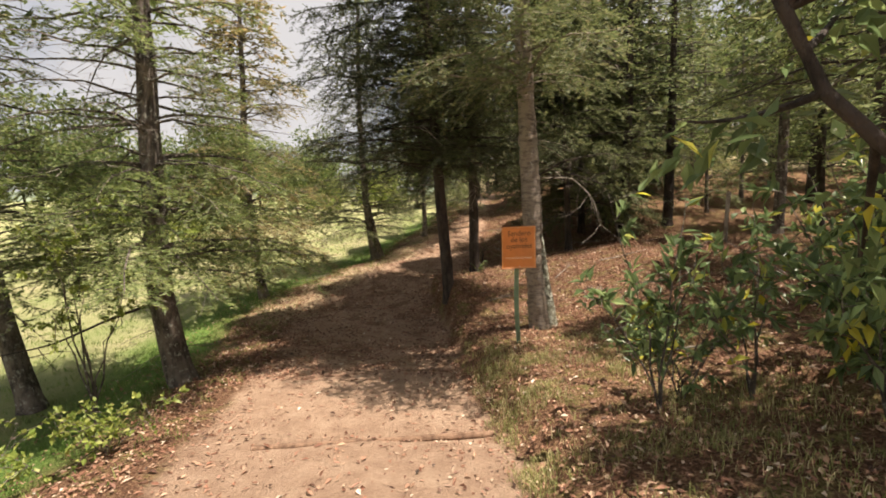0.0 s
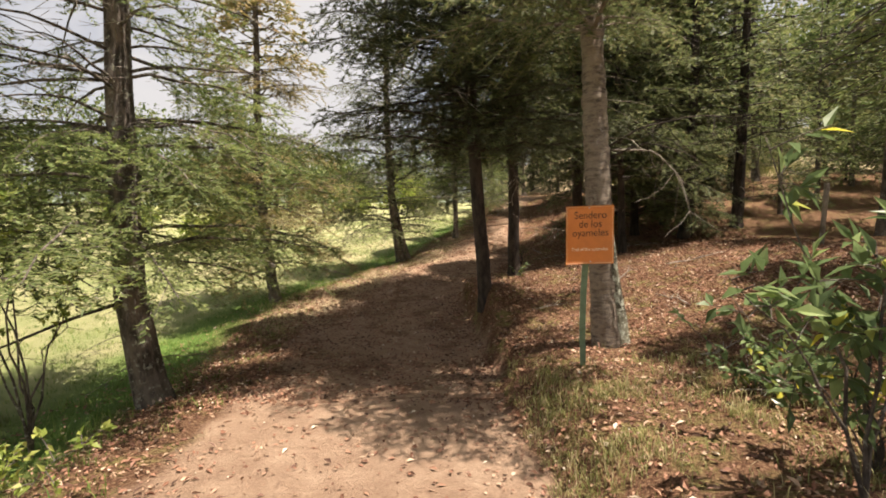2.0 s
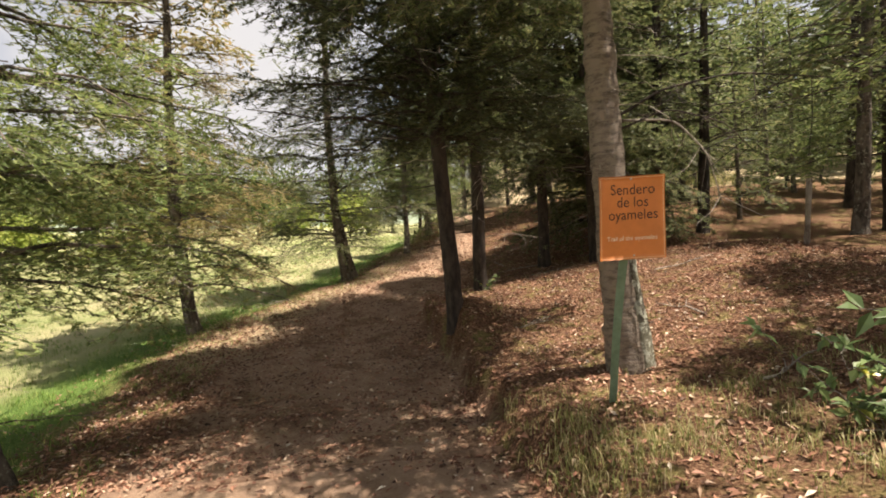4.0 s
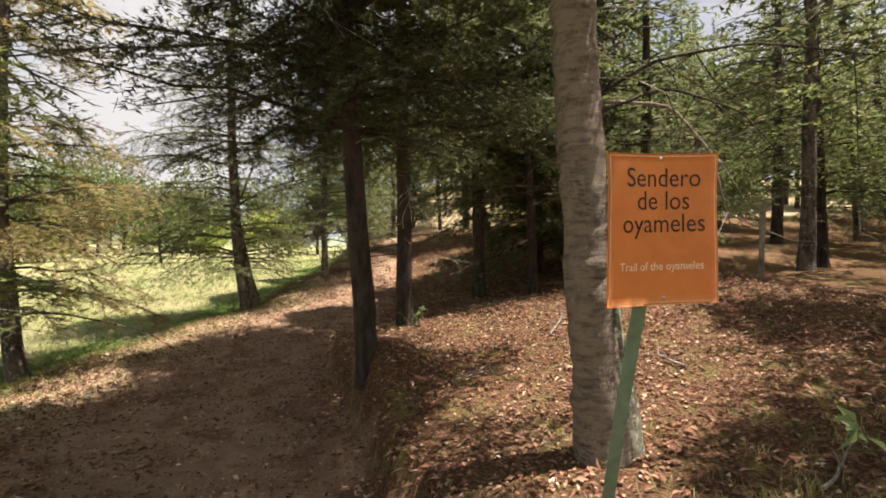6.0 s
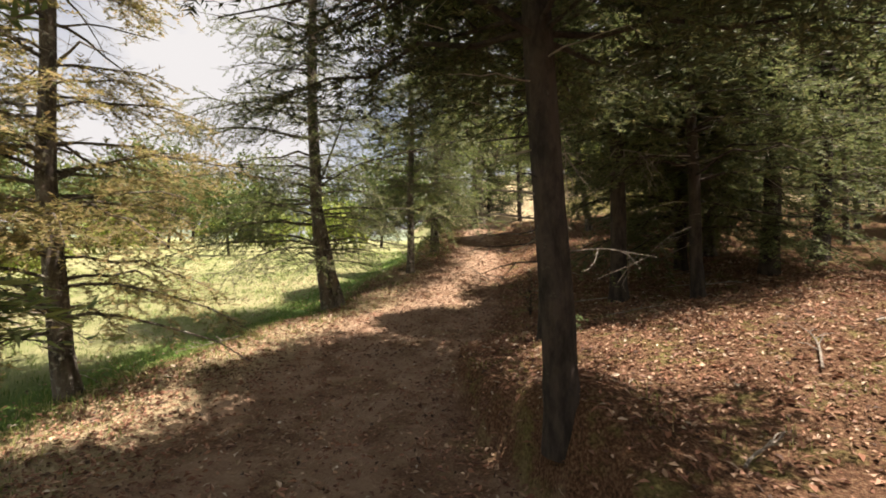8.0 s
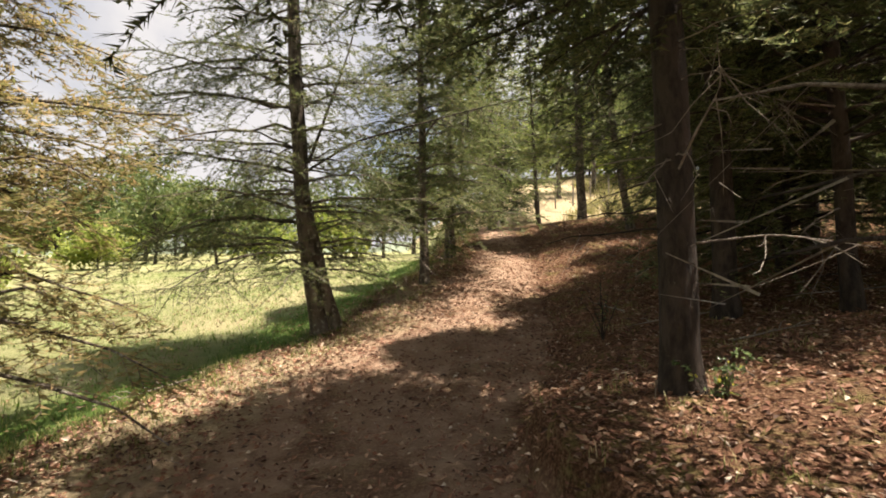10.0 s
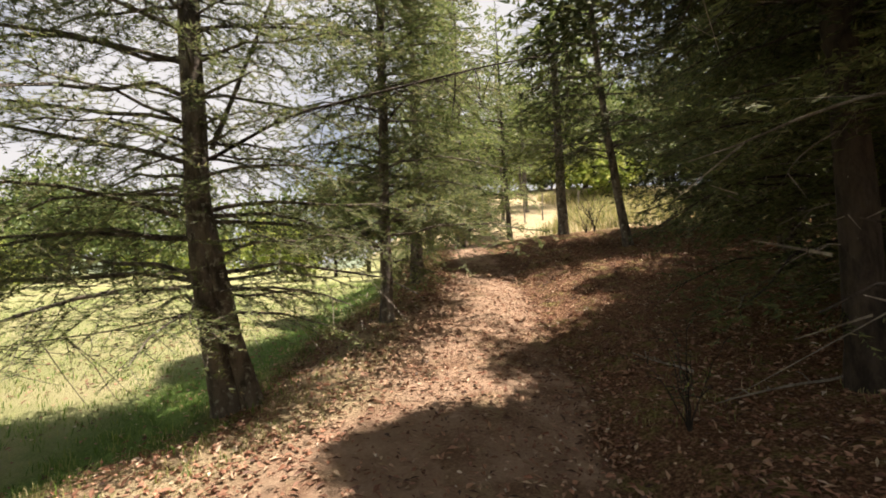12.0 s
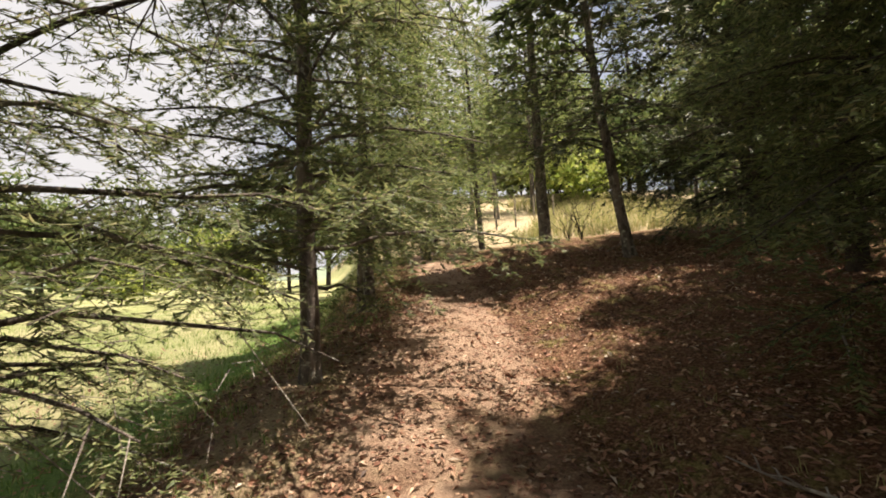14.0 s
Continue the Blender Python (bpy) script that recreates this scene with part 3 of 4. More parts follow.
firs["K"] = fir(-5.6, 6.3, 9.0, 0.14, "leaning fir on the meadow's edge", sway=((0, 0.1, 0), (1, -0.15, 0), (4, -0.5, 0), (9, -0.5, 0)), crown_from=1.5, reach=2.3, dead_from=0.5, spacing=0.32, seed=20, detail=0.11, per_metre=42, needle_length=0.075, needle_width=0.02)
firs["L"] = fir(3.9, 13.9, 10.5, 0.10, "dense dark fir branched almost to the ground", crown_from=0.5, reach=2.5, narrowing=0.5, dead_from=0.3, spacing=0.28, per_whorl=6, seed=23, needle=NEEDLE, bark=BARK_SHADED, bare=0.04)
firs["H"] = fir(2.25, 12.75, 10.5, 0.12, "dense dark fir in the shade behind the bank", crown_from=2.4, reach=2.0, narrowing=0.45, squash=0.5, dead_from=0.7, spacing=0.22, per_whorl=7, seed=27, needle=NEEDLE_SHADED, bark=BARK_SHADED, rise=0.12, droop=0.4, bare=0.05, detail=0.085, per_metre=70, needle_width=0.018, limbs_to=4)
# M is added mostly out of view, for its dappled shade on the slope
firs["M"] = fir(4.9, 5.6, 10.5, 0.12, "tall sunlit fir above the litter slope", crown_from=2.3, reach=2.3, dead_from=1.4, spacing=0.36, per_whorl=5, seed=24, needle=NEEDLE_SUNLIT, bark=BARK_SHADED, thin=(4.0, 0.5), detail=0.10, per_metre=46, needle_length=0.07, needle_width=0.019, rise=0.2, droop=0.3)
firs["N"] = fir(6.75, 18.5, 11.0, 0.19, "stout dark fir with boughs drooping to the ground", crown_from=0.8, reach=2.5, dead_from=0.6, spacing=0.27, per_whorl=7, seed=25, needle=NEEDLE_SHADED, bark=BARK_SHADED, rise=0.1, droop=0.42, bare=0.05, detail=0.10, per_metre=44, needle_length=0.08, needle_width=0.02, limbs_to=4)
firs["R"] = fir(2.9, 26.2, 3.4, 0.07, "low dark fir where the trail bends", crown_from=0.35, reach=1.7, dead_from=0.2, spacing=0.2, per_whorl=7, seed=26, needle=NEEDLE_SHADED, bark=BARK_SHADED, rise=0.2, droop=0.4, bare=0.1, detail=0.12, per_metre=40, needle_length=0.09, needle_width=0.024, limbs_to=2)
firs["P"] = fir(4.25, 21.6, 10.0, 0.13, "straight fir beside the dry clearing", crown_from=1.9, reach=2.1, dead_from=1.2, spacing=0.30, seed=21, needle=NEEDLE_SUNLIT, detail=0.13, per_metre=36, needle_length=0.10, needle_width=0.027, limbs_to=4)
firs["Q"] = fir(4.25, 18.7, 9.0, 0.09, "leaning slim fir with low bare limbs", sway=((0, 0, 0), (2, -0.3, 0), (9, -0.8, 0)), crown_from=1.7, reach=2.0, dead_from=0.4, spacing=0.30, seed=22, needle=NEEDLE_SHADED, detail=0.13, per_metre=36, needle_length=0.10, needle_width=0.027, limbs_to=4)

def extra_limb(tree, knots, radius, mat, label, hang=0, side=0.25, seed=1):
    """A limb with a course of its own, and bare twigs on it."""
    r = np.random.default_rng(seed)
    knots = np.array(knots, float)
    u = np.linspace(0, len(knots) - 1, 4 * len(knots))
    pts = np.stack([np.interp(u, np.arange(len(knots)), knots[:, k]) for k in range(3)], -1)
    pts[1:-1] = (pts[:-2] + 2 * pts[1:-1] + pts[2:]) / 4
    limb = tube(Geo(), pts, radius * np.linspace(1, 0.25, len(pts)), 6, 0.06).part("limb", mat, tree, label)
    for k in range(hang):
        p = pts[r.integers(len(pts) // 3, len(pts))]
        d = np.array([r.normal(0, 0.6), r.normal(0, 0.6), r.normal(-0.7, 0.4)]) * side
        tube(Geo(), np.array([p, p + d * 0.5 + r.normal(0, 0.02, 3), p + d, p + d * 1.3 + r.normal(0, 0.05, 3)]), [0.0042, 0.0034, 0.0024, 0.001], 4).part("twig", mat, limb)


extra_limb(firs["E"], ((-0.05, 0, 2.05), (0.45, -0.05, 2.03), (0.72, -0.06, 1.75), (0.84, -0.06, 1.30)), 0.013, DEADWOOD, "pale hooked dead limb", 9, 0.3, 1)
extra_limb(firs["E"], ((-0.05, 0, 2.05), (0.3, -0.15, 2.25), (0.8, -0.3, 2.32), (1.4, -0.5, 2.2)), 0.014, BARK_SHADED, "long arching limb", 12, 0.35, 2)
extra_limb(firs["E"], ((-0.05, 0, 1.95), (0.35, -0.15, 2.1), (0.75, -0.25, 1.95), (0.95, -0.3, 1.7)), 0.010, BARK_SHADED, "long arching limb", 6, 0.3, 3)
extra_limb(firs["G"], ((0, 0, 2.75), (1.2, -0.1, 2.85), (2.4, -0.3, 2.8), (3.2, -0.4, 2.7)), 0.018, BARK_SHADED, "long level limb with hanging twigs", 26, 0.35, 10)
extra_limb(firs["G"], ((0, 0, 1.3), (1.2, -0.2, 1.05), (2.2, -0.4, 1.1), (3.0, -0.5, 1.2)), 0.016, BARK_SHADED, "long level limb with hanging twigs", 20, 0.3, 11)
extra_limb(firs["G"], ((0, 0, 1.9), (-0.7, -0.25, 1.85), (-1.3, -0.4, 1.9)), 0.012, DEADWOOD, "pale dead limb", 18, 0.3, 12)
extra_limb(firs["C"], ((-0.05, 0, 2.1), (0.6, -0.12, 2.45), (1.4, -0.35, 2.6), (2.2, -0.55, 2.75), (2.9, -0.7, 2.85)), 0.016, BARK_SHADED, "long bare limb reaching over the trail", 44, 0.30, 4)
extra_limb(firs["C"], ((-0.05, 0, 0.85), (-0.7, -0.2, 0.72), (-1.4, -0.4, 0.66), (-1.9, -0.6, 0.62)), 0.010, DEADWOOD, "pale dead limb with hanging twigs", 26, 0.32, 5)
extra_limb(firs["C"], ((-0.05, 0.05, 2.2), (0.2, 0.1, 2.9), (0.5, 0.1, 3.7), (0.7, 0.1, 4.5)), 0.024, BARK, "steep forked limb", 8, 0.3, 6)
extra_limb(firs["A"], ((-0.05, 0, 1.15), (-0.6, -0.2, 0.98), (-1.2, -0.45, 0.72), (-1.9, -0.7, 0.62)), 0.024, BARK_SHADED, "thick low dead limb", 8, 0.35, 7)
extra_limb(firs["I"], ((0.0, 0, 1.3), (-0.05, -0.3, 1.5), (0.05, -0.42, 1.75), (-0.02, -0.5, 2.0)), 0.009, DEADWOOD, "pale dead limb", 7, 0.25, 8)
extra_limb(firs["I"], ((0.0, 0, 0.9), (0.5, -0.2, 0.95), (1.0, -0.35, 0.85)), 0.009, DEADWOOD, "pale dead limb", 6, 0.25, 9)

# firs of the wood, a few shapes repeated
VARIANTS = []
for k, (h, rad, cf, reach, mat, brk) in enumerate(((11.5, 0.15, 2.0, 2.5, NEEDLE, BARK_SHADED), (10.0, 0.11, 1.5, 2.2, NEEDLE_SUNLIT, BARK_SHADED), (8.5, 0.09, 1.1, 2.0, NEEDLE_SUNLIT, BARK), (6.0, 0.065, 0.4, 1.6, NEEDLE, BARK), (10.5, 0.13, 2.6, 2.4, NEEDLE, BARK))):
    VARIANTS.append(fir(0, 0, h, rad, ("tall dark fir of the shaded wood", "fir with bare lower limbs in the wood", "sunlit fir with fresh green needles", "young bushy fir with low branches", "tall fir with a high crown")[k],
                        sway=((0, 0, 0), (4, 0.1 * (k - 2), 0.06), (h, 0.15 * (k - 2), 0.1)), crown_from=cf, reach=reach, dead_from=0.7 if k != 3 else 0.3, spacing=0.40, per_whorl=5, seed=40 + k, needle=mat, bark=brk,
                        detail=0.13, per_metre=27, needle_length=0.095, needle_width=0.030, limbs_to=3.0, local=True, sides=8, coarse=0.58, thin=(3.5, 0.3)))
# (shape, x, y, turn, scale)
# firs at (3.6, 2.4) and (6.7, 7.4) stand out of view, added for shade
WOOD = [(4, 1.5, 21.3, 40, 0.75), (4, 2.2, 23.8, 200, 0.85), (3, 3.2, 29.6, 80, 1.0), (2, 0.6, 20.4, 300, 0.85), (1, 3.9, 24.8, 10, 0.8), (2, 5.0, 28.8, 150, 0.9),
        (0, 8.9, 20.6, 30, 1.05), (0, 6.2, 13.6, 120, 0.9), (1, 8.6, 18.6, 250, 1.0), (4, 4.9, 14.6, 0, 0.9), (1, 9.5, 12.4, 70, 1.0), (0, 11.5, 15.4, 190, 1.0), (4, 7.4, 10.9, 260, 0.95),
        (4, 6.7, 7.4, 20, 1.05), (0, 4.7, 12.9, 200, 0.9), (1, 5.3, 16.1, 100, 1.0), (0, 9.2, 7.2, 140, 1.0), (4, 12.0, 9.8, 220, 1.0), (1, 13.6, 13.0, 330, 1.1), (3, 5.6, 16.6, 60, 0.8), (3, 8.0, 14.9, 160, 0.9), (0, 15.5, 17.5, 10, 1.1),
        (4, 10.5, 20.5, 95, 1.0), (1, 14.0, 22.0, 300, 1.0), (0, 17.5, 12.5, 45, 1.1), (1, 16.5, 8.0, 250, 1.0), (0, 20.0, 17.0, 130, 1.2), (4, 19.5, 23.0, 20, 1.1), (1, 23.0, 12.0, 80, 1.2),
        (0, 22.5, 20.5, 350, 1.2), (1, 25.0, 27.0, 200, 1.2), (0, 12.8, 5.2, 100, 1.0), (1, 18.0, 3.5, 0, 1.1), (4, 8.5, 2.6, 300, 1.0), (0, 26.0, 7.0, 60, 1.2),
        (1, 28.0, 16.0, 170, 1.2), (0, 30.0, 23.0, 250, 1.3), (2, 17.0, 29.5, 30, 1.1), (1, 21.5, 31.0, 120, 1.2), (2, 9.0, 37.5, 90, 1.1), (2, 13.5, 36.0, 10, 1.1), (2, 6.0, 36.5, 330, 1.0),
        (2, 1.0, 28.5, 140, 0.9), (0, 18.5, 37.0, 60, 1.2), (1, 3.5, 41.0, 10, 1.2), (2, 24.0, 38.0, 300, 1.2), (1, 4.6, -3.2, 30, 1.0), (0, -4.2, -3.5, 200, 0.95), (4, 8.0, -4.5, 80, 1.0), (1, 0.5, -7.5, 250, 1.0),
        (3, 10.2, 16.8, 200, 1.1), (3, 12.5, 18.6, 20, 1.2), (3, 11.0, 11.0, 310, 1.2), (3, 14.8, 10.4, 90, 1.2), (3, 14.0, 15.2, 140, 1.3), (3, 18.0, 20.0, 230, 1.5), (3, 17.0, 15.0, 10, 1.5), (3, 20.5, 13.0, 70, 1.5), (3, 12.6, 24.5, 160, 1.2), (3, 9.4, 22.8, 280, 0.9), (4, 6.8, 31.0, 50, 0.9), (4, 4.4, 33.0, 140, 0.9), (4, 9.2, 32.5, 260, 0.95), (2, 1.8, 33.5, 20, 1.0), (4, 3.6, 2.4, 60, 0.8)]
used = set()
for shape, x, y, turn, size in WOOD:
    m = pose(x, y, spot(x, y) - 0.03, 0, 0, turn)
    if shape in used:
        ob = copy_thing(VARIANTS[shape], m)
    else:
        ob = VARIANTS[shape]
        ob.matrix_basis = m
        used.add(shape)
    ob.scale = (size, size, size)
    tagged(ob, group="firs of the wood")


def leafy_tree(height, spread, seed, leaf, label, count=1700, leaf_size=0.50):
    """A broadleaf tree leafed almost to the ground: trunk, forking limbs, clumps of leaves with gaps."""
    r = np.random.default_rng(seed)
    root = new("broadleaf_tree")
    k = np.linspace(0, 1, 7)
    tube(Geo(), np.stack([0.15 * np.sin(3 * k), 0.1 * k, -0.2 + k * height * 0.6], -1), 0.018 * height * (1 - 0.6 * k), 7, 0.05).part("trunk", BARK_SHADED, root)
    heads = []
    for j in range(13):
        az, el = r.uniform(0, 6.28), r.uniform(-0.35, 1.35)
        end = np.array([math.cos(az) * math.cos(el) * spread, math.sin(az) * math.cos(el) * spread, height * (0.45 + 0.45 * math.sin(el))])
        start = np.array([0.1, 0.05, height * r.uniform(0.12, 0.45)])
        s = np.linspace(0, 1, 5)[:, None]
        tube(Geo(), start + (end - start) * s + np.array([0, 0, 0.08 * height]) * s * (1 - s), 0.008 * height * (1 - 0.75 * s[:, 0]), 4).part("limb", BARK_SHADED, root)
        heads += [end, start + (end - start) * 0.7, start + (end - start) * 0.45]
    crown = Geo()
    c = np.array(heads)[r.integers(0, len(heads), count)]
    at = c + unit(r.normal(size=(count, 3))) * (r.random((count, 1)) ** 0.45) * np.array([0.42, 0.42, 0.34]) * spread
    at[:, 2] = np.maximum(at[:, 2], 0.1 * r.random(count))
    leaves(crown, at, unit(r.normal(size=(count, 3))), unit(r.normal(0, 0.6, (count, 3)) + np.array([0, 0, 1.0])), r.uniform(0.5, 1.2, count) * leaf_size, r.uniform(0.3, 0.6, count) * leaf_size, True)
    crown.part("crown", leaf, root, smooth=False)
    return tagged(root, label, "tree")


# trees and bushes on the far side of the meadow
far_kinds = [leafy_tree(7.5, 3.4, 71, LEAF_FAR, "rounded green tree across the meadow"), leafy_tree(4.0, 2.6, 72, LEAF_LIGHT, "low bright bush across the meadow"), leafy_tree(10.0, 3.6, 73, LEAF_FAR, "tall green tree across the meadow")]
FAR = []
rf = np.random.default_rng(5)
for k in range(46):
    a = radians(100 + 78 * (k + rf.uniform(0, 0.8)) / 46)
    d = rf.uniform(44, 74)
    FAR.append((k % 3, d * math.cos(a) - 3, d * math.sin(a) + 4, rf.uniform(0, 360), rf.uniform(0.75, 1.25)))
FAR += [(1, -10.5, 19.5, 20, 0.35), (1, -17.0, 24.0, 120, 0.5), (1, -14.5, 31.0, 250, 0.55), (0, -24.0, 33.0, 60, 0.7), (1, -9.0, 36.0, 10, 0.6), (0, -5.5, 42.0, 80, 0.8), (2, -12.0, 46.0, 190, 0.8), (0, -19.0, 44.0, 300, 0.9), (1, -30, 26, 100, 0.8), (1, 7, 40, 15, 1.0), (1, 10.5, 41, 75, 1.0), (1, 14, 40, 140, 1.0), (0, 12, 46, 10, 1.0), (0, 6, 47, 200, 1.0), (0, 18, 45, 60, 1.0), (2, 0, 45, 20, 1.0), (2, 23, 44, 90, 1.0), (0, -9, 30, 160, 0.55), (1, -4.5, 33, 30, 0.7), (0, -2.0, 37, 260, 0.8), (0, -15, 37, 20, 0.75), (0, -28, 40, 100, 1.0), (2, -22, 50, 20, 1.0), (2, -33, 46, 120, 1.1), (0, -38, 36, 30, 1.0)]
FAR += [(0, 14.5, 26.5, 10, 0.45), (0, 17.5, 25.0, 130, 0.5), (0, 20.5, 26.5, 250, 0.55), (0, 16.0, 31.5, 70, 0.6), (0, 22.5, 30.0, 190, 0.6), (1, 11.5, 34.0, 40, 0.8), (0, 16.0, 21.5, 300, 0.4), (0, 19.0, 19.0, 20, 0.45), (0, 13.2, 19.8, 220, 0.35), (0, 18.5, 10.5, 100, 0.45), (0, 21.0, 8.5, 160, 0.5), (0, 16.0, 6.0, 10, 0.45)]
# broadleaf trees that close the wood behind the firs
FAR += [(2, 36.7, 17.1, 309, 1.01), (1, 37.1, 19.3, 132, 1.05), (1, 38.3, 20.8, 203, 1.09), (1, 36.7, 21.9, 7, 1.1), (0, 37.7, 24.0, 154, 1.15), (1, 30.5, 23.5, 218, 0.98), (0, 32.0, 25.9, 187, 0.84), (1, 28.9, 25.0, 320, 1.18), (2, 35.4, 31.0, 273, 1.06), (0, 35.1, 33.2, 143, 1.25), (2, 25.7, 28.5, 277, 1.21), (0, 30.9, 34.3, 324, 1.17), (0, 25.4, 31.6, 246, 1.18), (0, 22.1, 31.0, 210, 1.2), (1, 25.3, 34.6, 60, 0.82), (2, 20.1, 32.1, 282, 1.2), (0, 22.8, 38.2, 158, 0.8), (0, 22.7, 38.8, 208, 0.93), (2, 22.5, 41.7, 160, 0.96), (1, 22.6, 44.5, 235, 1.19), (0, 20.8, 45.6, 317, 1.24), (0, 15.0, 39.3, 154, 1.0), (2, 14.5, 40.0, 5, 1.15), (1, 12.5, 41.1, 315, 1.07), (2, 13.6, 45.4, 238, 0.96), (2, 11.0, 45.9, 250, 0.81), (2, 27.3, -6.6, 128, 1.05), (0, 27.4, -4.0, 186, 0.87), (2, 31.1, -2.1, 153, 1.11), (0, 31.0, -1.0, 158, 1.0), (2, 25.0, 3.0, 95, 1.07), (2, 23.1, 4.8, 170, 1.07), (0, 31.7, 5.8, 40, 0.93), (2, 32.5, 8.9, 138, 0.89), (0, 28.1, 9.6, 161, 1.12), (2, 23.5, 11.7, 174, 1.12)]
placed = set()
for shape, x, y, turn, size in FAR:
    m = pose(x, y, spot(x, y) - 0.05, 0, 0, turn)
    if shape in placed:
        ob = copy_thing(far_kinds[shape], m)
    else:
        ob = far_kinds[shape]
        ob.matrix_basis = m
        placed.add(shape)
    ob.scale = (size, size, size)
    tagged(ob, group="trees across the meadow")

# hills beyond
hx, hs = np.linspace(-650, 650, 120), np.linspace(0, 1, 9)
HX, HS = np.meshgrid(hx, hs, indexing="ij")
HZ = HS ** 0.8 * (26 + 15 * lattice(HX, 0 * HX, 8, 140) + 7 * lattice(HX, 0 * HX, 9, 45)) + 1.5 * lattice(HX, HS * 200, 10, 14) * HS
hi, hj = np.meshgrid(np.arange(119), np.arange(8), indexing="ij")
hills = Geo().add(np.stack([HX, 420 + HS * 170 - 0.0009 * HX ** 2, HZ + 3.5], -1), np.stack([hi * 9 + hj, (hi + 1) * 9 + hj, (hi + 1) * 9 + hj + 1, hi * 9 + hj + 1], -1).reshape(-1, 4)).part("backdrop", HILL)
tagged(hills, "low wooded hills in the distance", "hills", kind="structure")

# ---- the trail sign ----
def build_sign():
    root = new("trail_sign")
    foot = (0.92, 6.15)
    root.location = (*foot, spot(*foot))
    gz = root.location[2]
    cx, cy, cz = 0.828 - foot[0], 5.53 - foot[1], 0.885 - gz
    W, H = 0.378, 0.472

    def sheet(u, w, lift=0.0):
        """Point of the slightly curled sheet; u, w from -0.5 to 0.5."""
        curl = 0.018 * (2 * u) ** 2 + 0.010 * np.maximum(0, 2 * w) ** 3 * (2 * u) - 0.012 * np.sin(3.0 * w) * u
        return np.stack([cx + u * W, cy - curl - lift - 0.02 * w, cz + w * H + 0.006 * u], -1)

    n = 17
    u, w = np.meshgrid(np.linspace(-0.5, 0.5, n), np.linspace(-0.5, 0.5, n), indexing="ij")
    i, j = np.meshgrid(np.arange(n - 1), np.arange(n - 1), indexing="ij")
    f = np.stack([i * n + j, (i + 1) * n + j, (i + 1) * n + j + 1, i * n + j + 1], -1).reshape(-1, 4)
    g = Geo().add(sheet(u, w).reshape(-1, 3), f).add(sheet(u, w, -0.004).reshape(-1, 3), f[:, ::-1])
    rim = [(k, 0) for k in range(n)] + [(n - 1, k) for k in range(1, n)] + [(k, n - 1) for k in range(n - 2, -1, -1)] + [(0, k) for k in range(n - 2, 0, -1)]
    ids = np.array([a * n + b for a, b in rim])
    nxt = np.roll(ids, -1)
    g.f.append(np.stack([ids, nxt, nxt + n * n, ids + n * n], -1))
    panel = g.part("panel", SIGN_ORANGE, root, "orange painted sheet with curled edges")
    border = Geo()
    k = np.linspace(-0.48, 0.48, 24)
    for path in ((k, 0 * k + 0.482), (k, 0 * k - 0.482), (0 * k + 0.478, k), (0 * k - 0.478, k)):
        mid = sheet(path[0], path[1], 0.0009)
        across = np.array([[0, 0, 0.0014]]) if np.ptp(path[0]) > 0.1 else np.array([[0.0014, 0, 0]])
        v = np.concatenate([mid - across, mid + across])
        m = len(k)
        border.add(v, [[a, a + 1, a + 1 + m, a + m] for a in range(m - 1)])
    border.part("border_line", SIGN_LINE, panel, "thin cream border line")

    def words(text, size, u0, w0, mat, name, fat=0.0):
        cu = bpy.data.curves.new(name, "FONT")
        cu.body, cu.size, cu.align_x, cu.align_y, cu.offset, cu.resolution_u = text, size, "CENTER", "CENTER", fat, 4
        ob = bpy.data.objects.new(name, cu)
        scene.collection.objects.link(ob)
        bpy.context.view_layer.update()
        me = bpy.data.meshes.new_from_object(ob.evaluated_get(bpy.context.evaluated_depsgraph_get()))
        bpy.data.objects.remove(ob)
        co = np.zeros(len(me.vertices) * 3)
        me.vertices.foreach_get("co", co)
        co = co.reshape(-1, 3)
        me.vertices.foreach_set("co", sheet(u0 + co[:, 0] * 0.93 / W, w0 + co[:, 1] / H, 0.0012).ravel())
        me.update()
        me.materials.append(mat)
        o = new(name, me)
        o.parent = panel

    words("Sendero", 0.083, 0.02, 0.335, SIGN_INK, "lettering")
    words("de los", 0.083, 0.02, 0.185, SIGN_INK, "lettering")
    words("oyameles", 0.083, 0.02, 0.035, SIGN_INK, "lettering")
    words("Trail of the oyameles", 0.0365, 0.0, -0.245, SIGN_PALE, "lettering")
    for a, b in ((0.0, 0.465), (0.03, -0.455)):
        c = sheet(np.array([a]), np.array([b]), 0.0)[0]
        tube(Geo(), [c + (0, 0.006, 0), c - (0, 0.004, 0), c - (0, 0.006, 0)], [0.006, 0.006, 0.003], 10).part("screw", SCREW, panel, "small steel screw")
    # bent angle-iron post, leaning towards the walker below and upright behind the panel
    s = np.linspace(0, 1, 14)
    knee, top = np.array([cx - 0.012, cy + 0.03, cz - 0.23]), np.array([cx + 0.005, cy + 0.022, cz + 0.18])
    low = np.array([0, 0, -0.25])
    line_ = ((1 - s) ** 2)[:, None] * low + (2 * s * (1 - s))[:, None] * knee + (s ** 2)[:, None] * top
    line_[:, 0] -= 0.05 * np.sin(np.pi * s) * (1 - s)
    post = Geo()
    prof = np.array([[-0.026, -0.004], [0.026, -0.004], [0.026, 0.034], [0.021, 0.034], [0.021, 0.001], [-0.026, 0.001]])
    v = np.stack([line_[:, None, 0] + prof[None, :, 0], line_[:, None, 1] + prof[None, :, 1], np.repeat(line_[:, None, 2], 6, 1)], -1)
    i, j = np.meshgrid(np.arange(13), np.arange(6), indexing="ij")
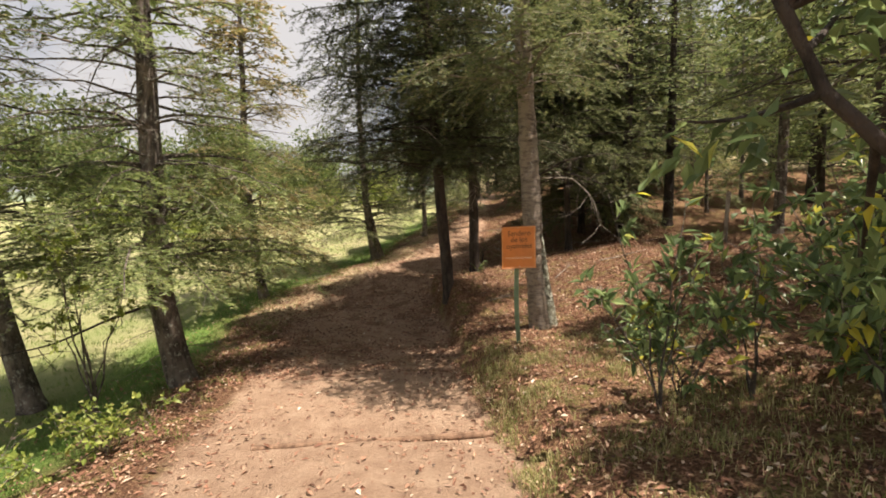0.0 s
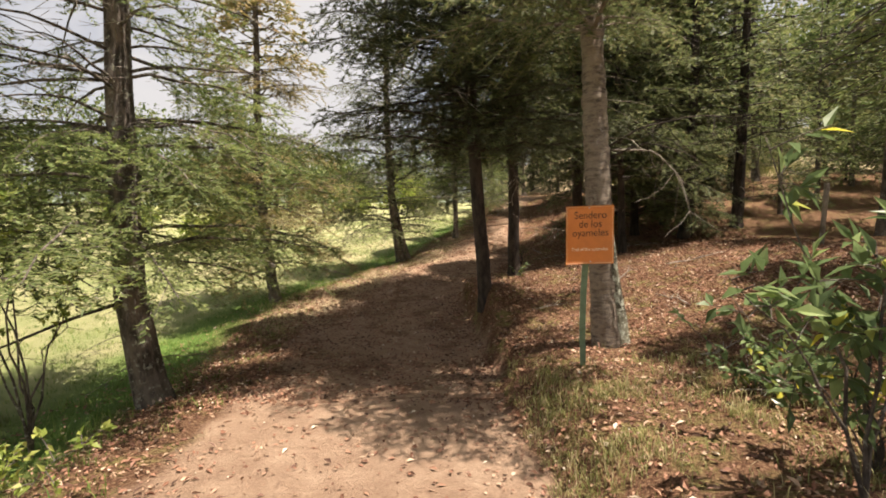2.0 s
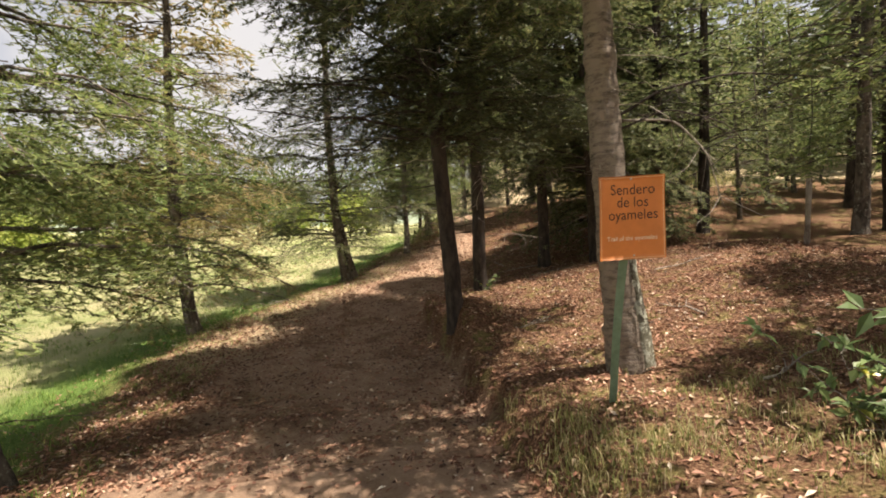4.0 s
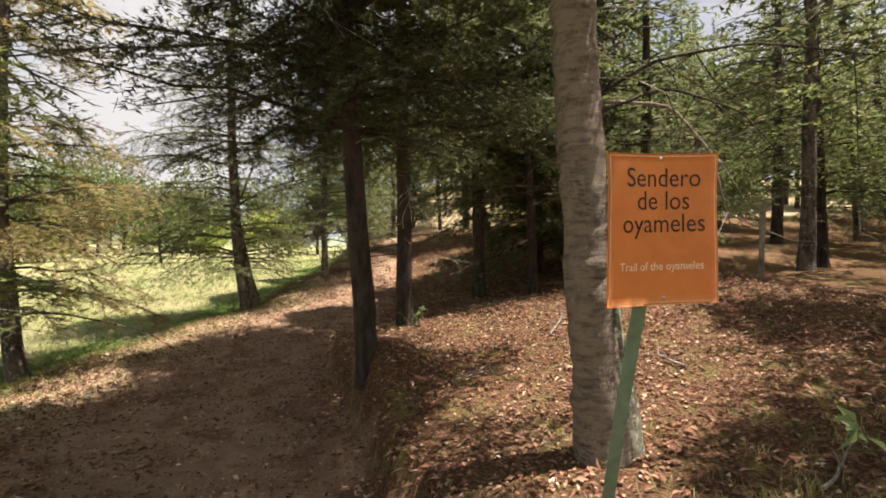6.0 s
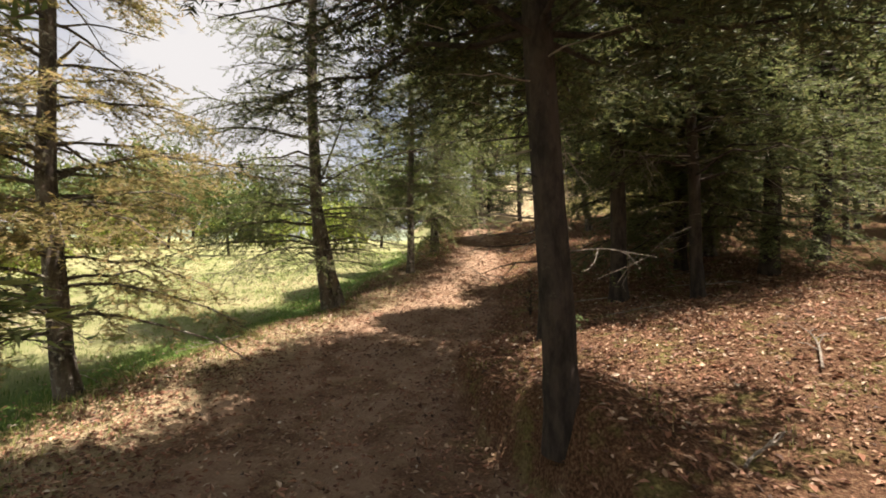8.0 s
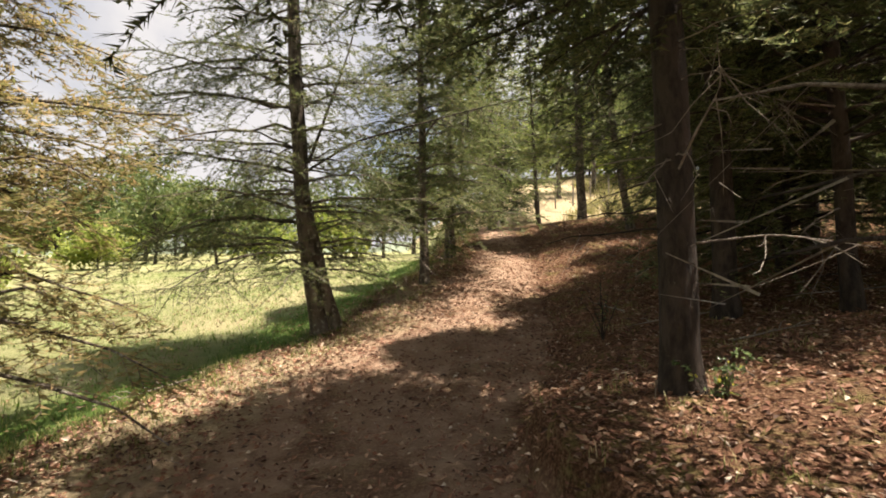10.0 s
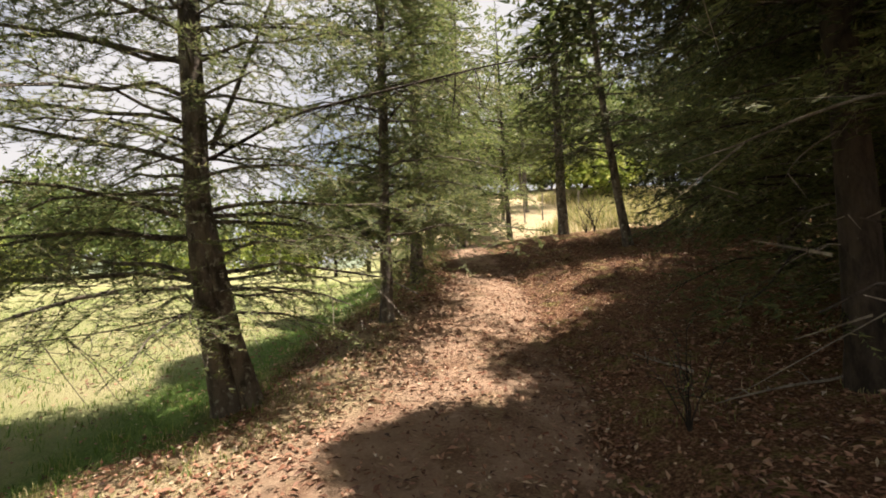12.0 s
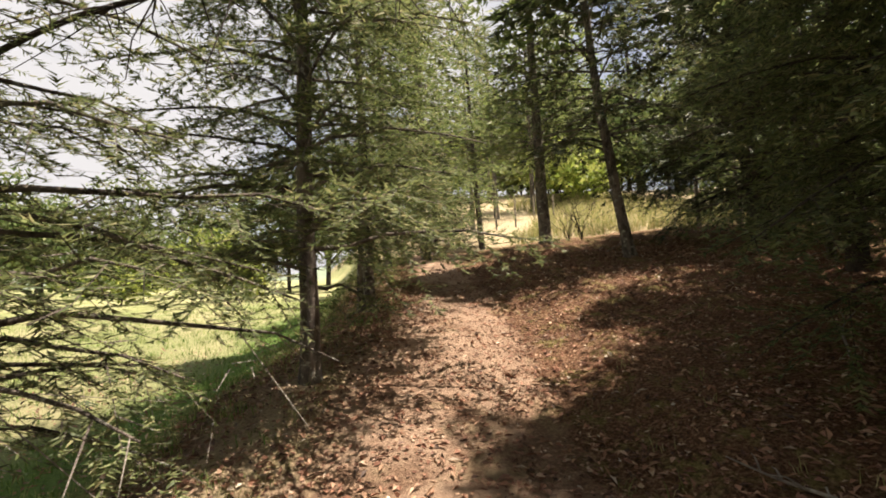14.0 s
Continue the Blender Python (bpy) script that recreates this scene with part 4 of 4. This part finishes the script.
    post.add(v.reshape(-1, 3), np.stack([i * 6 + j, i * 6 + (j + 1) % 6, (i + 1) * 6 + (j + 1) % 6, (i + 1) * 6 + j], -1).reshape(-1, 4))
    post.part("post", POST_GREEN, root, "green-painted bent metal angle post", smooth=False)
    return tagged(root, "orange trail sign with dark lettering on a bent green post", "sign")


build_sign()

# ---- wooden step edges and posts ----
def log(name, a, b, radius, mat, label, category, sides=9, sink=0.4, bend=0.0):
    a, b = np.array(a, float), np.array(b, float)
    k = np.linspace(0, 1, 9)[:, None]
    pts = a + (b - a) * k + np.array([0, 0, bend]) * k * (1 - k)
    root = new(name, tube(Geo(), pts - a, radius * (1 + 0.06 * np.sin(9 * k[:, 0])), sides, 0.03).mesh(name, mat))
    root.location = a
    return tagged(root, label, category)


for (xa, ya), (xb, yb) in (((-1.95, 5.98), (0.16, 6.31)), ((-1.62, 3.93), (0.42, 4.30))):
    log("step_log", (xa, ya, spot(xa, ya - 0.10) - 0.004), (xb, yb, spot(xb - 0.15, yb - 0.10) + 0.004), 0.032, CUTWOOD, "weathered log set across the trail as a step edge", "step")
log("wooden_post", (5.85, 10.25, spot(5.85, 10.25) - 0.2), (5.93, 10.25, spot(5.85, 10.25) + 1.05), 0.04, DEADWOOD, "weathered grey wooden post in the leaf litter", "post")
log("cut_log", (1.45, 1.75, spot(1.45, 1.75) + 0.03), (1.27, 2.02, spot(1.27, 2.02) + 0.16), 0.035, CUTWOOD, "short cut log with a pale sawn end", "log")
for x, y in ((5.6, 28.0), (6.6, 28.6), (7.6, 29.1), (8.6, 29.4)):
    log("fence_post", (x, y, spot(x, y) - 0.2), (x + 0.03, y, spot(x, y) + 1.1), 0.035, DEADWOOD, "weathered fence post in the dry grass", "post", 7)


# ---- shrubs ----
def shrub(x, y, label, stems, height, spread, leaf, leaf_length, leaf_width, per_stem, seed, lean=(0, 0), wood=None, leafed=0.3):
    """Stems that fork from one foot, with leaves on side shoots."""
    r = np.random.default_rng(seed)
    root = new("shrub")
    root.location = (x, y, spot(x, y))
    blades = Geo()
    at, way = [], []
    for k in range(stems):
        az = r.uniform(0, 6.28)
        out = spread * r.uniform(0.35, 1.0)
        top = height * r.uniform(0.55, 1.0)
        s = np.linspace(0, 1, 8)
        pts = np.stack([math.cos(az) * out * s ** 1.3 + lean[0] * s, math.sin(az) * out * s ** 1.3 + lean[1] * s, -0.05 + top * s ** 0.85], -1)
        pts[1:] += r.normal(0, 0.025 * spread, (7, 3))
        tube(Geo(), pts, (0.003 + 0.004 * height) * (1 - 0.8 * s), 5).part("stem", wood or BARK, root)
        shoots = Geo()
        for q in range(6):
            u = r.uniform(leafed, 1.0)
            p = np.array([np.interp(u, s, pts[:, c]) for c in range(3)])
            d = unit(np.array([r.normal(), r.normal(), r.normal(0.35, 0.5)]))
            ln = r.uniform(0.12, 0.38) * spread
            e = p + d * ln
            tube(shoots, np.array([p, p + d * ln * 0.55 + (0, 0, 0.01), e]), [0.0042, 0.003, 0.0015], 4)
            m = per_stem // 6
            t = r.random((m, 1)) ** 0.7
            at.append(p + (e - p) * t)
            way.append(unit(d * 0.6 + r.normal(0, 0.65, (m, 3))))
        tagged(shoots.part("shootwork", wood or BARK, root), kind="stuff")
    at, way = np.vstack(at), np.vstack(way)
    keep = ~in_the_way(at + np.array(root.location)[None])
    at, way = at[keep], way[keep]
    n = len(at)
    leaves(blades, at, way, unit(np.array([0, 0, 1.0]) + r.normal(0, 0.45, (n, 3))), leaf_length * r.uniform(0.6, 1.15, n), leaf_width * r.uniform(0.7, 1.15, n))
    blades.part("foliage", leaf, root, smooth=False)
    return tagged(root, label, "shrub")


shrub(-4.0, 5.4, "lanky light-green leafy shrub in sun", 7, 2.4, 1.15, LEAF_LIGHT, 0.062, 0.034, 150, 81, leafed=0.74)
shrub(-2.85, 4.0, "low sunlit shrub with small bright leaves", 8, 0.50, 0.60, LEAF_LIGHT, 0.065, 0.04, 54, 83, leafed=0.45)
shrub(-3.7, 3.7, "low sunlit shrub with small bright leaves", 8, 0.55, 0.8, LEAF_LIGHT, 0.065, 0.04, 54, 84, leafed=0.45)
shrub(1.62, 3.75, "lanky shrub with large leathery green leaves", 5, 1.8, 0.7, LEAF_LAUREL, 0.15, 0.06, 30, 85, leafed=0.45)
shrub(2.3, 3.7, "lanky shrub with large leathery green leaves", 5, 1.5, 0.6, LEAF_LAUREL, 0.15, 0.06, 30, 95, leafed=0.45)
shrub(1.95, 4.1, "spreading shrub with leathery grey-green leaves", 8, 1.15, 1.0, LEAF_LAUREL, 0.14, 0.058, 42, 86)
shrub(2.6, 2.9, "dense dark leathery shrub beside the trail", 13, 1.7, 0.9, LEAF_LAUREL, 0.14, 0.058, 84, 87)
shrub(3.4, 3.9, "tall leathery shrub in the wood's edge", 13, 1.9, 1.1, LEAF_LAUREL, 0.13, 0.055, 84, 94)
shrub(1.9, 5.1, "low shrub with yellowing leaves", 8, 0.5, 0.6, LEAF_LAUREL, 0.10, 0.045, 42, 88)
shrub(0.98, 12.85, "leafless twiggy sapling clump", 7, 0.75, 0.3, LEAF_LAUREL, 0.03, 0.012, 12, 89, wood=BARK_SHADED)
shrub(0.72, 10.75, "small green shoots at a fir's foot", 6, 0.34, 0.25, LEAF_LAUREL, 0.04, 0.02, 42, 90)
shrub(5.6, 23.0, "bare-branched shrub beside the clearing", 9, 1.4, 1.0, LEAF_LAUREL, 0.03, 0.012, 6, 96, wood=BARK_SHADED)
shrub(4.9, 21.2, "bare-branched shrub beside the clearing", 8, 1.3, 0.9, LEAF_LAUREL, 0.03, 0.012, 6, 91, wood=BARK_SHADED)

# the crooked small tree that hangs in beside the start
limb_root = new("small_tree")
limb_root.location = (1.75, 1.2, spot(1.75, 1.2))
lz = limb_root.location[2]
knots = np.array([(0, 0, -0.1), (-0.3, 0.12, 0.8 - lz), (-0.55, 0.22, 1.45 - lz), (-0.70, 0.30, 1.65 - lz), (-0.82, 0.37, 2.0 - lz), (-0.95, 0.5, 2.7 - lz), (-0.9, 0.6, 3.4 - lz)])
s = np.linspace(0, 6, 19)
stem_line = np.stack([np.interp(s, np.arange(7), knots[:, k]) for k in range(3)], -1)
tube(Geo(), stem_line, 0.025 * (1 - 0.5 * s / 6), 9, 0.06).part("stem", BARK_SHADED, limb_root)
ro = np.random.default_rng(93)
spray_at, spray_way = [], []
for k, (u, d) in enumerate(((6, (0.35, 0.35, 0.1)), (8, (0.45, 0.15, -0.35)), (9, (-0.22, 0.3, -0.12)), (10, (0.5, 0.45, 0.25)), (12, (0.3, 0.5, 0.35)), (14, (-0.35, 0.45, 0.35)), (16, (0.4, 0.1, 0.4)), (7, (0.4, 0.5, -0.5)))):
    p, q = stem_line[u], np.linspace(0, 1, 6)[:, None]
    tube(Geo(), p + np.array(d) * q + np.array([0, 0, 0.10]) * q * q, 0.014 * (1 - 0.75 * q[:, 0]), 6).part("limb", BARK_SHADED, limb_root)
    t = ro.random((34, 1))
    spray_at.append(p + np.array(d) * (0.3 + 0.8 * t) + ro.normal(0, 0.06, (34, 3)))
    spray_way.append(unit(np.array(d) + ro.normal(0, 0.5, (34, 3)) - np.array([0, 0, 0.2])))
for k in range(26):
    tip = np.array([ro.uniform(-0.7, 1.6), ro.uniform(-0.6, 1.7), ro.uniform(2.3, 3.5)])
    foot_k = stem_line[ro.integers(11, 18)]
    q = np.linspace(0, 1, 6)[:, None]
    tube(Geo(), foot_k + (tip - foot_k) * q + np.array([0, 0, 0.15]) * q * (1 - q), 0.012 * (1 - 0.75 * q[:, 0]), 5).part("limb", BARK_SHADED, limb_root)
    t = ro.random((100, 1)) ** 0.6
    spray_at.append(foot_k + (tip - foot_k) * (0.35 + 0.7 * t) + ro.normal(0, 0.16, (100, 3)))
    spray_way.append(unit(ro.normal(0, 0.7, (100, 3)) + (tip - foot_k) * 0.5))
g = Geo()
lp, lw = np.vstack(spray_at), np.vstack(spray_way)
ok = ~in_the_way(lp + np.array(limb_root.location)[None])
lp, lw = lp[ok], lw[ok]
n = len(lp)
leaves(g, lp, lw, unit(ro.normal(0, 0.5, (n, 3)) + np.array([0, 0, 1.0])), ro.uniform(0.07, 0.13, n), ro.uniform(0.03, 0.05, n))
g.part("foliage", LEAF_LAUREL, limb_root, smooth=False)
tagged(limb_root, "dark crooked small tree with leathery leaves beside the trail", "tree")


# ---- fallen branches ----
def fallen_branch(x, y, turn, length, seed, lift=0.03):
    r = np.random.default_rng(seed)
    root = new("fallen_branch")
    root.location, root.rotation_euler = (x, y, spot(x, y) + lift), (0, 0, radians(turn))
    s = np.linspace(0, 1, 8)
    sx, sy = x + math.cos(radians(turn)) * length * s, y + math.sin(radians(turn)) * length * s
    dz = land(sx, sy) - spot(x, y)
    pts = np.stack([length * s, 0.05 * length * np.sin(4 * s + seed), dz + 0.01], -1)
    tube(Geo(), pts, 0.011 * (1 - 0.7 * s), 6, 0.06).part("stick", DEADWOOD, root)
    for k in range(4):
        p = pts[2 + k]
        d = np.array([r.uniform(0.1, 0.3), r.uniform(-0.28, 0.28), r.uniform(0.02, 0.16)]) * length * 0.6
        tube(Geo(), np.array([p, p + d * 0.5 + (0, 0, 0.02), p + d]), [0.006, 0.004, 0.0015], 4).part("side_twig", DEADWOOD, root)
    return tagged(root, "bleached dead branch lying on the leaf litter", "branch", group="fallen branches")


for k, (x, y, turn, ln) in enumerate(((1.9, 6.0, 20, 0.7), (2.6, 5.0, 170, 0.8), (1.7, 11.9, 5, 0.8), (2.2, 12.9, 175, 0.9), (2.1, 9.2, 60, 0.9), (3.1, 9.8, 10, 1.1), (1.5, 13.5, 100, 0.6), (2.9, 14.6, 30, 1.0), (-3.1, 13.0, 200, 0.8), (0.75, 8.2, 40, 0.6), (3.9, 12.4, 150, 1.0), (2.5, 7.6, 95, 0.8))):
    fallen_branch(x, y, turn, ln, 300 + k)

# ---- leaf litter and grass ----
def scatter(n, x0, x1, y0, y1, keep, seed):
    r = np.random.default_rng(seed)
    x, y = r.uniform(x0, x1, n), r.uniform(y0, y1, n)
    ok = r.random(n) < keep(x, y)
    x, y = x[ok], y[ok]
    return np.stack([x, y, land(x, y)], -1), r


def litter_share(x, y):
    left, right = along(LEFT_EDGE, y), along(RIGHT_EDGE, y)
    off = np.maximum(x - right, left - x)
    clump = 0.5 + 0.5 * lattice(x, y, 21, 0.5)
    share = np.where(off > 0, np.interp(y, [5.5, 7.5], [0.5, 0.8]), 0.16 + 0.5 * np.exp(off / 0.35))
    share = np.where(left - x > 0.9, 0.10, share)
    share = np.where((y < 6) & (off < 0), share * 0.55, share)
    share = np.where((y > 6) & (off < 0), share + 0.14 + 0.5 * np.exp(-(x - left) / 0.9), share)
    return share * (0.35 + 0.9 * clump) * np.clip(1.25 - y / 40, 0.3, 1)


p, r = scatter(230000, -5, 6, 1.2, 20, litter_share, 31)
n = len(p)
g = Geo()
way = unit(np.stack([r.normal(size=n), r.normal(size=n), r.normal(0, 0.26, n)], -1))
leaves(g, p + np.array([0, 0, 1.0]) * r.uniform(0.004, 0.02, (n, 1)), way, unit(r.normal(0, 0.36, (n, 3)) + np.array([0, 0, 1.0])), 0.02 + 0.065 * r.random(n) ** 1.7, 0.012 + 0.026 * r.random(n), True)
tagged(g.part("leaf_litter", LITTER, smooth=False), "dry brown and pale fallen leaves strewn along the trail", "leaves", kind="stuff")


def grass(name, label, mat, pts, r, tall, wide, tuft):
    """Bent blades, tuft by tuft."""
    n = len(pts) * tuft
    at = np.repeat(pts, tuft, 0) + np.concatenate([r.normal(0, 0.045, (n, 2)), np.full((n, 1), -0.01)], 1)
    lean = r.normal(0, 0.5, (n, 2))
    h = tall * r.uniform(0.45, 1.2, n)
    side = unit(np.stack([-lean[:, 1], lean[:, 0] + 1e-3, np.zeros(n)], -1)) * wide
    mid = at + np.stack([lean[:, 0] * h * 0.3, lean[:, 1] * h * 0.3, h * 0.6], -1)
    tip = at + np.stack([lean[:, 0] * h, lean[:, 1] * h, h * 0.92], -1)
    v = np.stack([at - side, at + side, mid + side * 0.7, mid - side * 0.7, tip], 1)
    b = np.arange(n)[:, None]
    g = Geo().add(v.reshape(-1, 3), np.array([[0, 1, 2, 3]]) + b * 5)
    g.f.append(np.array([[3, 2, 4]]) + b * 5)
    return tagged(g.part(name, mat, smooth=False), label, "grass", kind="stuff")


def bank_share(x, y):
    off = x - along(RIGHT_EDGE, y)
    return np.where((off > 0.02) & (off < 3.0), np.exp(-off / 2.2), 0) * np.interp(y, [5.9, 6.8], [1.0, 0.06]) * np.clip(0.40 + 0.75 * lattice(x, y, 22, 0.45), 0.04, 1)


p, r = scatter(26000, -0.6, 4.4, 1.2, 16, bank_share, 32)
grass("bank_grass", "short dry yellow-green grass on the trail bank", GRASS_DRY, p, r, 0.085, 0.0028, 12)


def verge_share(x, y):
    inn = along(LEFT_EDGE, y) - x
    return np.where(inn > -0.15, np.clip(0.15 + inn / 2.2, 0, 1), 0) * np.exp(-np.clip(inn - 1, 0, 20) / 6.0)


p, r = scatter(19000, -12, 1, 2, 28, verge_share, 33)
grass("meadow_grass", "green meadow grass beyond the row of firs", GRASS, p, r, 0.085, 0.004, 7)


def left_verge(x, y):
    inn = along(LEFT_EDGE, y) - x
    return np.where((inn > -0.2) & (inn < 1.4), 0.5 + 0.5 * lattice(x, y, 24, 0.5), 0)


p, r = scatter(15000, -5, 1.5, 8.6, 22, left_verge, 34)
grass("verge_grass", "dry straw-coloured grass along the trail verge", GRASS_DRY, p, r, 0.055, 0.0032, 8)


def straw_share(x, y):
    return (x > along(RIGHT_EDGE, y) + 0.6) * 1.0


p, r = scatter(4200, 3, 16, 24.5, 36, straw_share, 35)
grass("clearing_grass", "tall pale dry grass in the sunny clearing", GRASS_DRY, p, r, 0.5, 0.008, 6)
